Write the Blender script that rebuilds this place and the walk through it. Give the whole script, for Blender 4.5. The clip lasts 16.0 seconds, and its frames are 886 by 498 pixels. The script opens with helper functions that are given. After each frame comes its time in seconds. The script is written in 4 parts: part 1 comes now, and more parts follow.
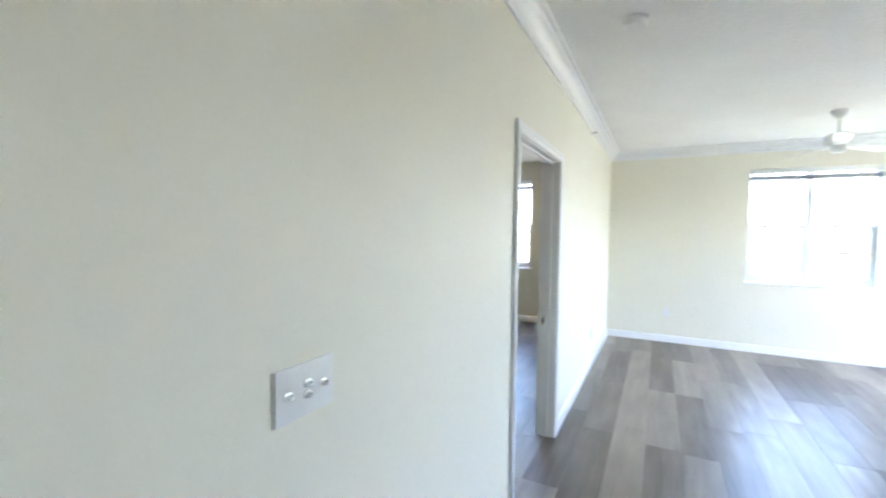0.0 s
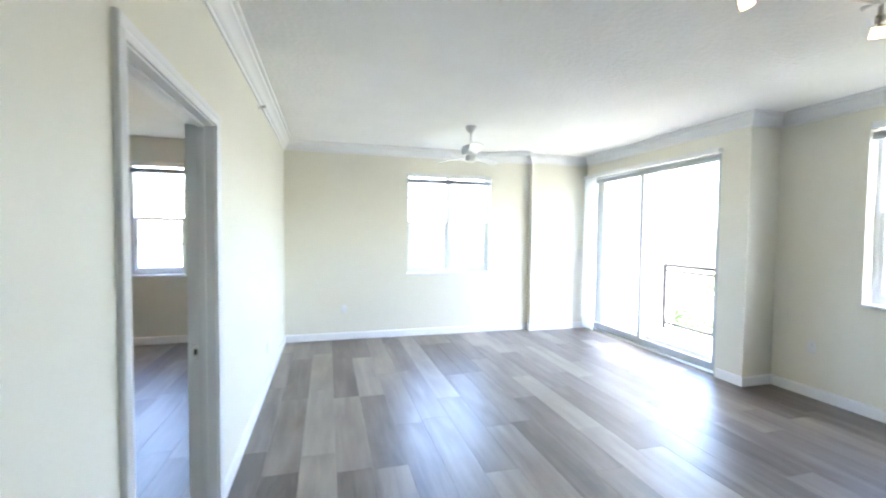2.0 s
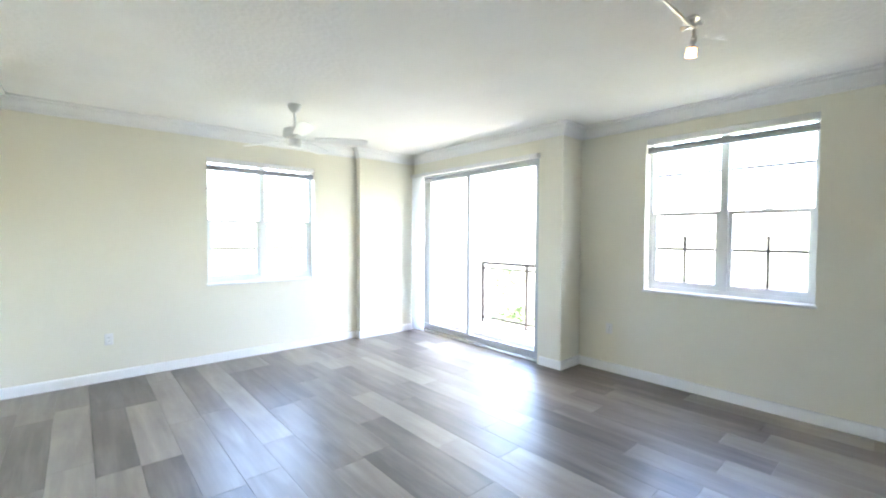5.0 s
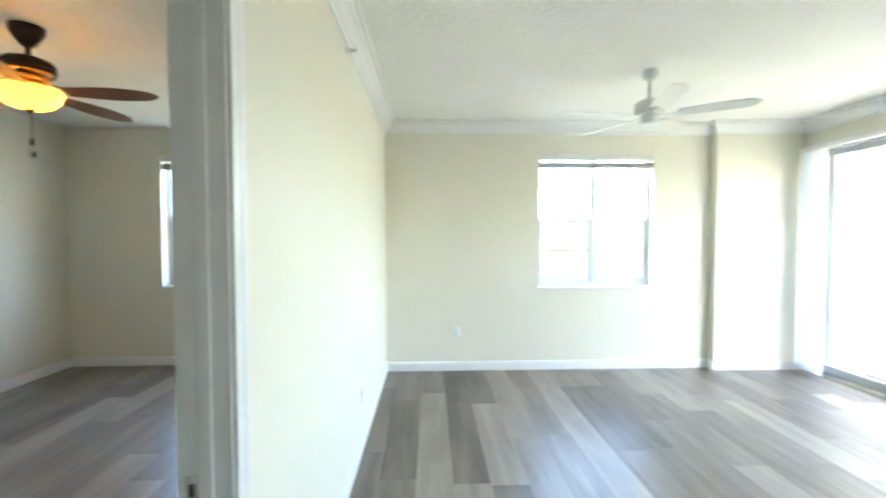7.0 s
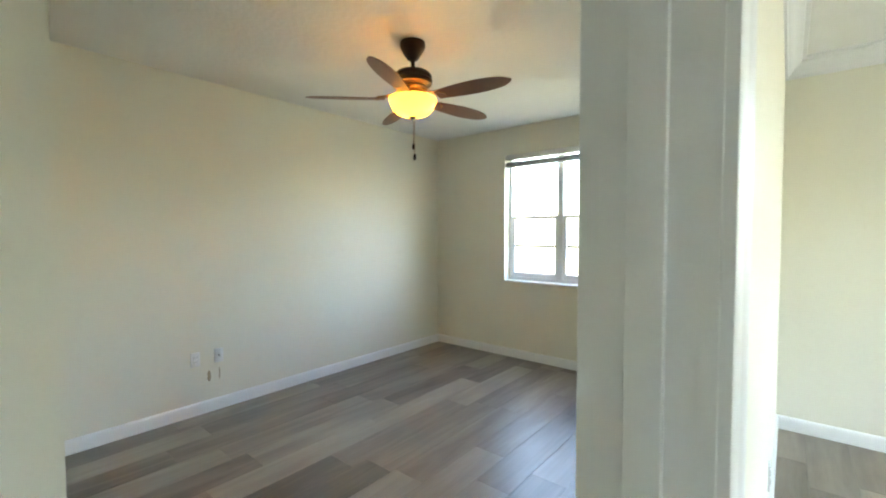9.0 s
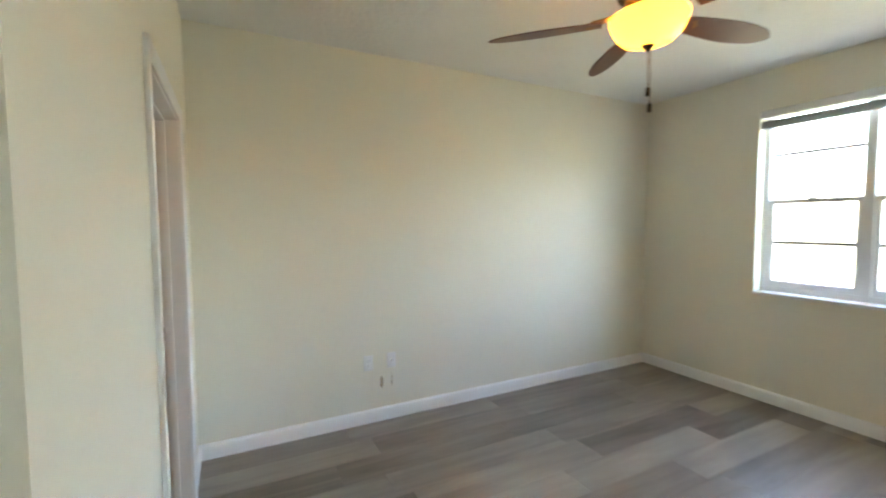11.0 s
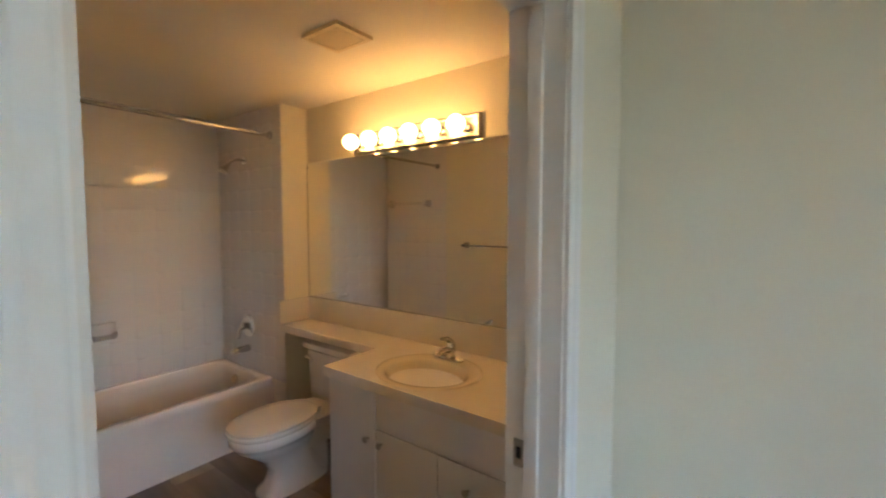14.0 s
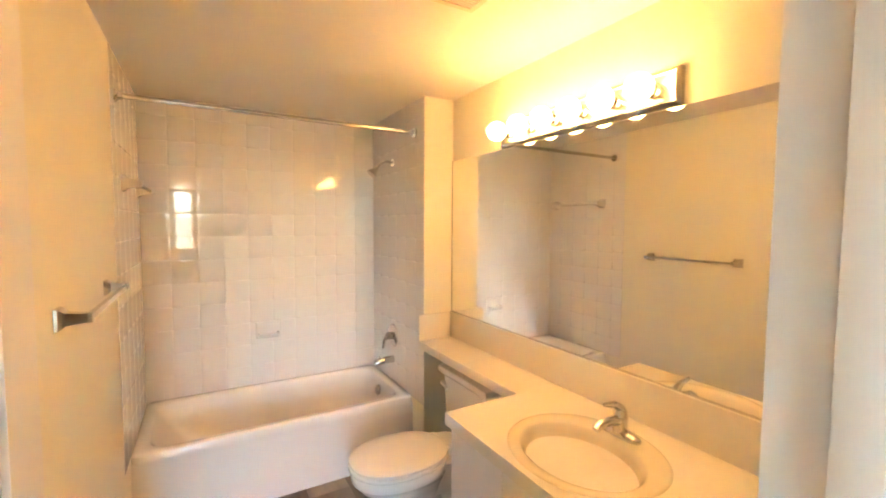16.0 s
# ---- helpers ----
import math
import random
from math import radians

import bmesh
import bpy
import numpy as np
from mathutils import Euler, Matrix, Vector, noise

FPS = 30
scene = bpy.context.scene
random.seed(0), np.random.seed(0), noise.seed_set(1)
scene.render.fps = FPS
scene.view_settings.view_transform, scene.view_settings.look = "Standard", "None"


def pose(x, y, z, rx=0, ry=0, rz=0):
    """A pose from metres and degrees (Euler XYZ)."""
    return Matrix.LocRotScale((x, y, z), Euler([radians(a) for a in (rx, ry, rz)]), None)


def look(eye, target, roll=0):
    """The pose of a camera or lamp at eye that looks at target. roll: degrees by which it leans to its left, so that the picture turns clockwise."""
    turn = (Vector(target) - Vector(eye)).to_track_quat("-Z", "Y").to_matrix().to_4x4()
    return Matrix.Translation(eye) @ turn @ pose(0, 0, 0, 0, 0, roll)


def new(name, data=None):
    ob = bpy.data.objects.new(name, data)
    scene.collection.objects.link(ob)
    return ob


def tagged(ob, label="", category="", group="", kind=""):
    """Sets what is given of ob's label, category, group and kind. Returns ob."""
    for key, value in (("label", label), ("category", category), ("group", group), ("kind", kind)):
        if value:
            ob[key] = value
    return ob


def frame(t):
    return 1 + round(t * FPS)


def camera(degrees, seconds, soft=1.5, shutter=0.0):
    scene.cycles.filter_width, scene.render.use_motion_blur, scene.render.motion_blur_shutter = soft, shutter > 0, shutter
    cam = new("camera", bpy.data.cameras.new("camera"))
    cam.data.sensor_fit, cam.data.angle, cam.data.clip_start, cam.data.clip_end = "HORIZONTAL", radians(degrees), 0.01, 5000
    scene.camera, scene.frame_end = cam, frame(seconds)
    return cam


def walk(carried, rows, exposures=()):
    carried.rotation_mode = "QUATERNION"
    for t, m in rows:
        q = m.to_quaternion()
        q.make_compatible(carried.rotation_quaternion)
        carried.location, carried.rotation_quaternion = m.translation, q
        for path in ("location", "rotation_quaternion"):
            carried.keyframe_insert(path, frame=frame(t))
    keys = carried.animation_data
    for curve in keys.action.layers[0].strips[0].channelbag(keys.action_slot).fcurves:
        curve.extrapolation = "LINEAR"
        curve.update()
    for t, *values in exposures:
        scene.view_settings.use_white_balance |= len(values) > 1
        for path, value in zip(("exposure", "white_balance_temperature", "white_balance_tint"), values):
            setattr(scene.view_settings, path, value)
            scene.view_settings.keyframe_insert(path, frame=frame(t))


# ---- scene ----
cam = camera(93.4, 16.0, soft=2.0, shutter=0.4)
PATH = [
    (0, (0.066, 0.818, 1.558), (-0.852, 2.593, 1.467), 0.7),
    (0.5, (0.017, 1.057, 1.557), (-0.488, 2.99, 1.462), 0.7),
    (1, (-0.034, 1.252, 1.554), (-0.142, 3.246, 1.457), 0.5),
    (1.5, (-0.084, 1.42, 1.568), (0.183, 3.4, 1.471), 0.6),
    (2, (-0.03, 1.521, 1.523), (0.502, 3.447, 1.444), 0.6),
    (2.5, (0.028, 1.652, 1.519), (0.753, 3.515, 1.446), 0.5),
    (3, (0.028, 1.763, 1.507), (1.0, 3.51, 1.44), 0.5),
    (3.5, (-0.018, 1.882, 1.516), (1.24, 3.435, 1.45), 0.5),
    (3.7, (-0.045, 1.904, 1.508), (1.308, 3.376, 1.446), 0.5),
    (5.8, (0.005, 2.372, 1.477), (1.201, 3.974, 1.414), -0.5),
    (6, (0.068, 2.457, 1.47), (1.079, 4.181, 1.412), -0.5),
    (6.5, (-0.025, 2.723, 1.512), (0.515, 4.647, 1.437), -0.2),
    (7, (-0.118, 2.935, 1.502), (-0.054, 4.933, 1.436), -0.1),
    (7.5, (-0.254, 3.124, 1.496), (-0.691, 5.075, 1.433), -0.2),
    (8, (-0.355, 3.28, 1.476), (-1.326, 5.028, 1.428), -0.5),
    (8.2, (-0.406, 3.343, 1.494), (-1.521, 5.002, 1.438), -0.2),
    (10.3, (-0.893, 3.715, 1.466), (-2.324, 5.108, 1.358), -0.2),
    (10.5, (-0.995, 3.783, 1.486), (-2.545, 5.042, 1.368), -0.2),
    (11, (-1.249, 3.904, 1.495), (-3.03, 4.806, 1.377), -0.3),
    (11.5, (-1.546, 3.97, 1.417), (-3.444, 4.597, 1.372), -1.0),
    (12, (-1.871, 4.132, 1.457), (-3.856, 4.355, 1.352), -0.6),
    (12.5, (-2.133, 4.225, 1.494), (-4.111, 3.957, 1.362), -0.1),
    (13, (-2.404, 4.166, 1.495), (-4.329, 3.639, 1.368), -0.0),
    (13.5, (-2.636, 4.094, 1.495), (-4.467, 3.296, 1.392), 0.3),
    (14, (-2.845, 4.027, 1.513), (-4.446, 2.833, 1.396), -0.0),
    (14.5, (-2.989, 3.931, 1.525), (-4.325, 2.448, 1.397), -0.1),
    (15, (-3.118, 3.818, 1.542), (-4.34, 2.24, 1.411), -0.0),
    (15.5, (-3.224, 3.764, 1.544), (-4.348, 2.114, 1.421), 0.2),
    (16, (-3.3, 3.724, 1.554), (-4.298, 1.995, 1.435), 0.3),
]
walk(cam, [(t, look(eye, target, roll)) for t, eye, target, roll in PATH],
     exposures=[(0.0, 5.58, 6350, 18), (2.0, 5.46, 6350, 18), (6.5, 5.38, 6750, 12), (8.0, 5.45, 6950, 5), (10.3, 5.6, 7400, 13), (13.0, 5.38, 6780, 13),
                (14.0, 5.22, 6650, 13), (14.5, 5.54, 6680, 13), (15.0, 6.37, 6900, 12), (16.0, 6.82, 6920, 12)])


# ---- world and sun ----
world = bpy.data.worlds.new("sky")
scene.world = world
world.use_nodes = True
wn = world.node_tree.nodes
sky = wn.new("ShaderNodeTexSky")
sky.sky_type = "NISHITA"
sky.sun_disc = False
sky.sun_elevation, sky.sun_rotation = radians(52), radians(200)
sky.dust_density = 3.0
wn["Background"].inputs["Strength"].default_value = 0.15
world.node_tree.links.new(sky.outputs["Color"], wn["Background"].inputs["Color"])

sun = new("sun", bpy.data.lights.new("sun", "SUN"))
sun.data.energy, sun.data.angle, sun.data.color = 3.0, radians(0.5), (1.0, 0.95, 0.88)
sun.matrix_world = look((-10, -27, 38), (0, 0, 0))


# ---- materials ----
def mat(name, color, rough=0.5, metal=0.0, vary=0.06, scale=3.0, bump=0.0, bump_scale=60.0, stretch=(1, 1, 1),
        emit=None, strength=0.0, island=0.0, coat=0.0):
    m = bpy.data.materials.new(name)
    m.use_nodes = True
    n, l = m.node_tree.nodes, m.node_tree.links
    b = n["Principled BSDF"]
    b.inputs["Roughness"].default_value, b.inputs["Metallic"].default_value = rough, metal
    b.inputs["Coat Weight"].default_value = coat
    tc, mp = n.new("ShaderNodeTexCoord"), n.new("ShaderNodeMapping")
    mp.inputs["Scale"].default_value = stretch
    l.new(tc.outputs["Object"], mp.inputs["Vector"])
    no = n.new("ShaderNodeTexNoise")
    no.inputs["Scale"].default_value, no.inputs["Detail"].default_value = scale, 6
    l.new(mp.outputs["Vector"], no.inputs["Vector"])
    mix = n.new("ShaderNodeMix")
    mix.data_type = "RGBA"
    mix.inputs[6].default_value = (*[c * (1 - vary) for c in color], 1)
    mix.inputs[7].default_value = (*[min(1, c * (1 + vary)) for c in color], 1)
    l.new(no.outputs["Fac"], mix.inputs[0])
    l.new(mix.outputs[2], b.inputs["Base Color"])
    if bump:
        nb, bp = n.new("ShaderNodeTexNoise"), n.new("ShaderNodeBump")
        nb.inputs["Scale"].default_value, nb.inputs["Detail"].default_value = bump_scale, 4
        l.new(mp.outputs["Vector"], nb.inputs["Vector"])
        bp.inputs["Strength"].default_value, bp.inputs["Distance"].default_value = bump, 0.004
        l.new(nb.outputs["Fac"], bp.inputs["Height"])
        l.new(bp.outputs["Normal"], b.inputs["Normal"])
    if emit:
        b.inputs["Emission Color"].default_value = (*emit, 1)
        b.inputs["Emission Strength"].default_value = strength
    return m


def plank_material():
    """Grey-brown oak print: each plank its own tone, long soft streaks, fine grain and a few darker cathedrals."""
    m = mat("vinyl_plank", (0.3, 0.27, 0.24), rough=0.3)
    n, l = m.node_tree.nodes, m.node_tree.links
    b = n["Principled BSDF"]
    info, tc = n.new("ShaderNodeObjectInfo"), n.new("ShaderNodeTexCoord")
    shift = n.new("ShaderNodeVectorMath")
    shift.operation = "MULTIPLY_ADD"
    shift.inputs[1].default_value = (3.7, 5.3, 1)
    l.new(info.outputs["Location"], shift.inputs[0])
    l.new(tc.outputs["Object"], shift.inputs[2])

    def field(sx, sy, scale, detail, rough=0.6, dist=0.0):
        mp, no = n.new("ShaderNodeMapping"), n.new("ShaderNodeTexNoise")
        mp.inputs["Scale"].default_value = (sx, sy, 1)
        l.new(shift.outputs[0], mp.inputs["Vector"])
        l.new(mp.outputs[0], no.inputs["Vector"])
        no.inputs["Scale"].default_value, no.inputs["Detail"].default_value = scale, detail
        no.inputs["Roughness"].default_value, no.inputs["Distortion"].default_value = rough, dist
        return no.outputs["Fac"]

    def calc(op, a, k1, k2=0.0):
        q = n.new("ShaderNodeMath")
        q.operation = op
        l.new(a, q.inputs[0])
        for slot, k in ((1, k1), (2, k2)):
            if isinstance(k, float):
                q.inputs[slot].default_value = k
            else:
                l.new(k, q.inputs[slot])
        return q.outputs[0]

    streak = field(7.0, 0.75, 1.3, 4, 0.55, 0.6)
    grain = field(26.0, 1.1, 2.2, 8, 0.7, 0.3)
    blotch = field(2.2, 1.0, 1.6, 3, 0.5)
    tone = calc("MULTIPLY_ADD", info.outputs["Random"], 0.58, -0.29)
    tone = calc("MULTIPLY_ADD", streak, 0.78, tone)
    tone = calc("MULTIPLY_ADD", blotch, 0.45, tone)
    tone = calc("MULTIPLY_ADD", grain, 0.32, tone)
    tone = calc("ADD", tone, -0.32)
    ramp = n.new("ShaderNodeValToRGB")
    e = ramp.color_ramp.elements
    e[0].position, e[0].color = 0.12, (0.105, 0.084, 0.070, 1)
    e[1].position, e[1].color = 0.95, (0.40, 0.350, 0.288, 1)
    mid = e.new(0.5)
    mid.color = (0.235, 0.198, 0.163, 1)
    l.new(tone, ramp.inputs[0])
    l.new(ramp.outputs[0], b.inputs["Base Color"])
    l.new(calc("MULTIPLY_ADD", grain, 0.16, 0.30), b.inputs["Roughness"])
    b.inputs["Specular IOR Level"].default_value = 0.9
    bp = n.new("ShaderNodeBump")
    bp.inputs["Strength"].default_value, bp.inputs["Distance"].default_value = 0.1, 0.002
    l.new(grain, bp.inputs["Height"])
    l.new(bp.outputs["Normal"], b.inputs["Normal"])
    return m


def glass_material():
    m = bpy.data.materials.new("window_glass")
    m.use_nodes = True
    n, l = m.node_tree.nodes, m.node_tree.links
    clear, gloss, edge, mix = (n.new("ShaderNodeBsdfTransparent"), n.new("ShaderNodeBsdfGlossy"),
                               n.new("ShaderNodeLayerWeight"), n.new("ShaderNodeMixShader"))
    power, scale = n.new("ShaderNodeMath"), n.new("ShaderNodeMath")
    clear.inputs["Color"].default_value = (0.955, 0.965, 0.965, 1)
    gloss.inputs["Roughness"].default_value = 0.02
    power.operation, scale.operation = "POWER", "MULTIPLY_ADD"
    power.inputs[1].default_value = 5
    scale.inputs[1].default_value, scale.inputs[2].default_value = 0.35, 0.02
    l.new(edge.outputs["Facing"], power.inputs[0])
    l.new(power.outputs[0], scale.inputs[0])
    l.new(scale.outputs[0], mix.inputs[0])
    l.new(clear.outputs[0], mix.inputs[1])
    l.new(gloss.outputs[0], mix.inputs[2])
    l.new(mix.outputs[0], n["Material Output"].inputs["Surface"])
    return m


CREAM = mat("cream_wall_paint", (0.83, 0.805, 0.69), 0.55, vary=0.03, scale=1.2, bump=0.12, bump_scale=160)
CEIL = mat("ceiling_paint", (0.86, 0.855, 0.83), 0.85, vary=0.05, scale=2.5, bump=1.0, bump_scale=26)
CEIL.node_tree.nodes["Bump"].inputs["Distance"].default_value = 0.0055
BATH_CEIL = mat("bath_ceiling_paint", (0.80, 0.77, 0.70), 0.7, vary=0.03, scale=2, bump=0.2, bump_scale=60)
TRIM = mat("white_trim_gloss", (0.87, 0.875, 0.87), 0.35, vary=0.02, scale=8, bump=0.04, bump_scale=90)
DOORW = mat("white_door_paint", (0.80, 0.79, 0.76), 0.38, vary=0.02, scale=6, bump=0.05, bump_scale=120, stretch=(1, 1, 0.15))
VINYL = mat("white_vinyl", (0.82, 0.84, 0.85), 0.4, vary=0.02, scale=9)
ALUMINIUM = mat("white_coated_aluminium", (0.5, 0.53, 0.55), 0.4, vary=0.03, scale=9)
SHADE_CLOTH = mat("grey_shade_cloth", (0.50, 0.52, 0.55), 0.8, vary=0.06, scale=40)
BLIND = mat("blind_vane", (0.80, 0.83, 0.86), 0.5, vary=0.03, scale=12)


def let_light_through(m, share, tint=(0.8, 0.83, 0.86)):
    """Thin cloth or vinyl: a share of the light passes and scatters."""
    n, l = m.node_tree.nodes, m.node_tree.links
    t, mix = n.new("ShaderNodeBsdfTranslucent"), n.new("ShaderNodeMixShader")
    t.inputs["Color"].default_value = (*tint, 1)
    mix.inputs[0].default_value = share
    l.new(n["Principled BSDF"].outputs[0], mix.inputs[1])
    l.new(t.outputs[0], mix.inputs[2])
    l.new(mix.outputs[0], n["Material Output"].inputs["Surface"])


let_light_through(BLIND, 0.8, (0.95, 0.96, 0.97))
let_light_through(SHADE_CLOTH, 0.12)
PLASTIC = mat("white_plastic", (0.82, 0.82, 0.81), 0.35, vary=0.015, scale=20)
DARK = mat("dark_slot", (0.04, 0.04, 0.045), 0.5)
CHROME = mat("chrome", (0.64, 0.63, 0.62), 0.11, 1.0, vary=0.03, scale=12)
NICKEL = mat("brushed_nickel", (0.74, 0.72, 0.69), 0.34, 1.0, vary=0.08, scale=30)
KNOB = mat("satin_nickel", (0.40, 0.37, 0.33), 0.28, 1.0, vary=0.08, scale=30)
STEEL = mat("satin_steel", (0.62, 0.61, 0.58), 0.25, 1.0, vary=0.05, scale=30)
FANW = mat("white_fan_enamel", (0.80, 0.81, 0.80), 0.35, vary=0.02, scale=10)
BRONZE = mat("oiled_bronze", (0.055, 0.035, 0.024), 0.32, 0.8, vary=0.25, scale=14)
BRASSY = mat("antique_brass", (0.36, 0.20, 0.07), 0.3, 0.9, vary=0.2, scale=18)
BLADE = mat("walnut_blade", (0.19, 0.08, 0.048), 0.4, vary=0.35, scale=4, stretch=(1, 1, 1), bump=0.08, bump_scale=50)
BOWL = mat("amber_glass_bowl", (0.75, 0.5, 0.2), 0.25, vary=0.1, scale=14, emit=(1.0, 0.50, 0.085), strength=0.05)
BULB = mat("lit_globe_bulb", (0.95, 0.9, 0.8), 0.3, vary=0.01, emit=(1.0, 0.51, 0.165), strength=0.5)
FAN_BULB = mat("lit_fan_bulb", (0.95, 0.9, 0.8), 0.3, vary=0.01, emit=(1.0, 0.76, 0.36), strength=5.6)
SPOT_LIT = mat("lit_spot_glass", (0.9, 0.8, 0.6), 0.2, vary=0.02, emit=(1.0, 0.52, 0.2), strength=0.22)
let_light_through(BOWL, 0.16, (1.0, 0.5, 0.08))
MIRROR = mat("mirror_silver", (0.90, 0.91, 0.90), 0.01, 1.0, vary=0.005)
TILE = mat("white_glazed_tile", (0.86, 0.85, 0.835), 0.055, vary=0.02, scale=2, coat=0.3)
GROUT = mat("pale_grout", (0.83, 0.82, 0.80), 0.5, vary=0.03, scale=30)
UNDERLAY = mat("floor_underlay", (0.07, 0.062, 0.055), 0.8, vary=0.1, scale=20)
PORCELAIN = mat("white_porcelain", (0.84, 0.83, 0.81), 0.1, vary=0.015, scale=4, coat=0.4)
TUBM = mat("tub_enamel", (0.86, 0.845, 0.82), 0.14, vary=0.02, scale=3, coat=0.3)
COUNTER = mat("cultured_marble", (0.84, 0.81, 0.74), 0.16, vary=0.03, scale=5, coat=0.3)
SINKM = mat("bone_sink", (0.76, 0.705, 0.59), 0.12, vary=0.02, scale=4, coat=0.3)
CABINET = mat("white_laminate", (0.80, 0.79, 0.78), 0.4, vary=0.02, scale=5, bump=0.03, bump_scale=140)
STUCCO = mat("white_stucco", (0.76, 0.74, 0.69), 0.9, vary=0.05, scale=3, bump=0.5, bump_scale=50)
DECK = mat("balcony_deck", (0.62, 0.56, 0.48), 0.7, vary=0.07, scale=4, bump=0.15, bump_scale=70)
RAILM = mat("bronze_rail_paint", (0.014, 0.012, 0.011), 0.6, 0.0, vary=0.1, scale=20)
MUNTIN = mat("grey_muntin", (0.16, 0.165, 0.17), 0.6, vary=0.03, scale=20)
SCUFF = mat("brown_scuff", (0.42, 0.34, 0.22), 0.7, vary=0.4, scale=60)
VENTM = mat("vent_plastic", (0.70, 0.62, 0.48), 0.5, vary=0.05, scale=20)
GRASS = mat("lawn_and_scrub", (0.085, 0.088, 0.055), 0.95, vary=0.5, scale=0.06, bump=0.3, bump_scale=2)
LEAF = mat("foliage", (0.05, 0.085, 0.03), 0.8, vary=0.5, scale=0.9)
BARK = mat("bark", (0.14, 0.10, 0.07), 0.9, vary=0.3, scale=6)
PLANK = plank_material()
GLASS = glass_material()


# ---- building helpers ----
HOME = {}


def thing(name, loc, label="", category="", group="", kind=""):
    ob = new(name)
    ob.empty_display_size = 0.1
    ob.location = loc
    HOME[ob.name] = Matrix.Translation(loc)
    return tagged(ob, label, category, group, kind)


def mesh_of(name, bm, material, smooth=None):
    bmesh.ops.recalc_face_normals(bm, faces=bm.faces)
    me = bpy.data.meshes.new(name)
    bm.to_mesh(me)
    bm.free()
    me.materials.append(material)
    if smooth is not None:
        me.shade_smooth()
        me.set_sharp_from_angle(angle=radians(smooth))
    return me


def part(name, bm, material, parent=None, label="", smooth=35):
    ob = new(name, mesh_of(name, bm, material, smooth))
    if parent is not None:
        ob.parent = parent
        ob.matrix_parent_inverse = HOME.get(parent.name, Matrix()).inverted()
    return tagged(ob, label) if label else ob


def structure(name, bm, material, label, category, smooth=None):
    return tagged(new(name, mesh_of(name, bm, material, smooth)), label, category, kind="structure")


def B():
    return bmesh.new()


def box(bm, x0, x1, y0, y1, z0, z1, bevel=0.0, seg=2):
    x0, x1, y0, y1, z0, z1 = min(x0, x1), max(x0, x1), min(y0, y1), max(y0, y1), min(z0, z1), max(z0, z1)
    v = [bm.verts.new(p) for p in ((x0, y0, z0), (x1, y0, z0), (x1, y1, z0), (x0, y1, z0),
                                   (x0, y0, z1), (x1, y0, z1), (x1, y1, z1), (x0, y1, z1))]
    f = [bm.faces.new([v[i] for i in q]) for q in ((3, 2, 1, 0), (4, 5, 6, 7), (0, 1, 5, 4), (1, 2, 6, 5), (2, 3, 7, 6), (3, 0, 4, 7))]
    if bevel:
        edges = list({e for q in f for e in q.edges})
        bmesh.ops.bevel(bm, geom=edges, offset=bevel, segments=seg, profile=0.6, affect="EDGES")
    return bm


def rings(bm, loops, cap0=True, cap1=True):
    """Skin a list of closed loops of equal length."""
    vs = [[bm.verts.new(p) for p in loop] for loop in loops]
    for a, b in zip(vs, vs[1:]):
        for i in range(len(a)):
            j = (i + 1) % len(a)
            bm.faces.new((a[i], a[j], b[j], b[i]))
    if cap0:
        bm.faces.new(vs[0][::-1])
    if cap1:
        bm.faces.new(vs[-1])
    return bm


def lathe(bm, profile, at=(0, 0, 0), seg=24, turn=None):
    """Turn a profile of (radius, height) round the z axis, or round the axis of the matrix turn."""
    loops = []
    for r, z in profile:
        ring = [Vector((max(r, 1e-4) * math.cos(2 * math.pi * i / seg), max(r, 1e-4) * math.sin(2 * math.pi * i / seg), z)) for i in range(seg)]
        loops.append([Vector(at) + (turn @ p if turn else p) for p in ring])
    return rings(bm, loops)


def axis_turn(d):
    return Vector(d).to_track_quat("Z", "Y").to_matrix()


def tube(bm, points, r, seg=10):
    """A round tube through points."""
    pts = [Vector(p) for p in points]
    loops = []
    for i, p in enumerate(pts):
        d = (pts[min(i + 1, len(pts) - 1)] - pts[max(i - 1, 0)]).normalized()
        q = axis_turn(d)
        rr = r[i] if isinstance(r, (list, tuple)) else r
        loops.append([p + q @ Vector((rr * math.cos(2 * math.pi * k / seg), rr * math.sin(2 * math.pi * k / seg), 0)) for k in range(seg)])
    return rings(bm, loops)


def oval(cx, cy, z, a, b, n=40, p=2.0):
    """A superellipse loop."""
    out = []
    for i in range(n):
        t = 2 * math.pi * i / n
        c, s = math.cos(t), math.sin(t)
        out.append((cx + a * math.copysign(abs(c) ** (2 / p), c), cy + b * math.copysign(abs(s) ** (2 / p), s), z))
    return out


def sweep(bm, path, profile, closed=False):
    """A moulding along a plan path, the room on its left; profile of (distance from the wall, height)."""
    pts = [Vector(p) for p in path]
    n = len(pts)
    loops = []
    for i in range(n):
        a = pts[i] - pts[i - 1] if (closed or i) else pts[1] - pts[0]
        b = pts[(i + 1) % n] - pts[i] if (closed or i < n - 1) else a
        if not (closed or i):
            a = b
        a, b = a.normalized(), b.normalized()
        na, nb = Vector((-a.y, a.x)), Vector((-b.y, b.x))
        m = (na + nb) / max(1e-6, 1 + na.dot(nb))
        loops.append([(pts[i].x + m.x * d, pts[i].y + m.y * d, z) for d, z in profile])
    if closed:
        loops.append(loops[0])
    return rings(bm, loops, not closed, not closed)


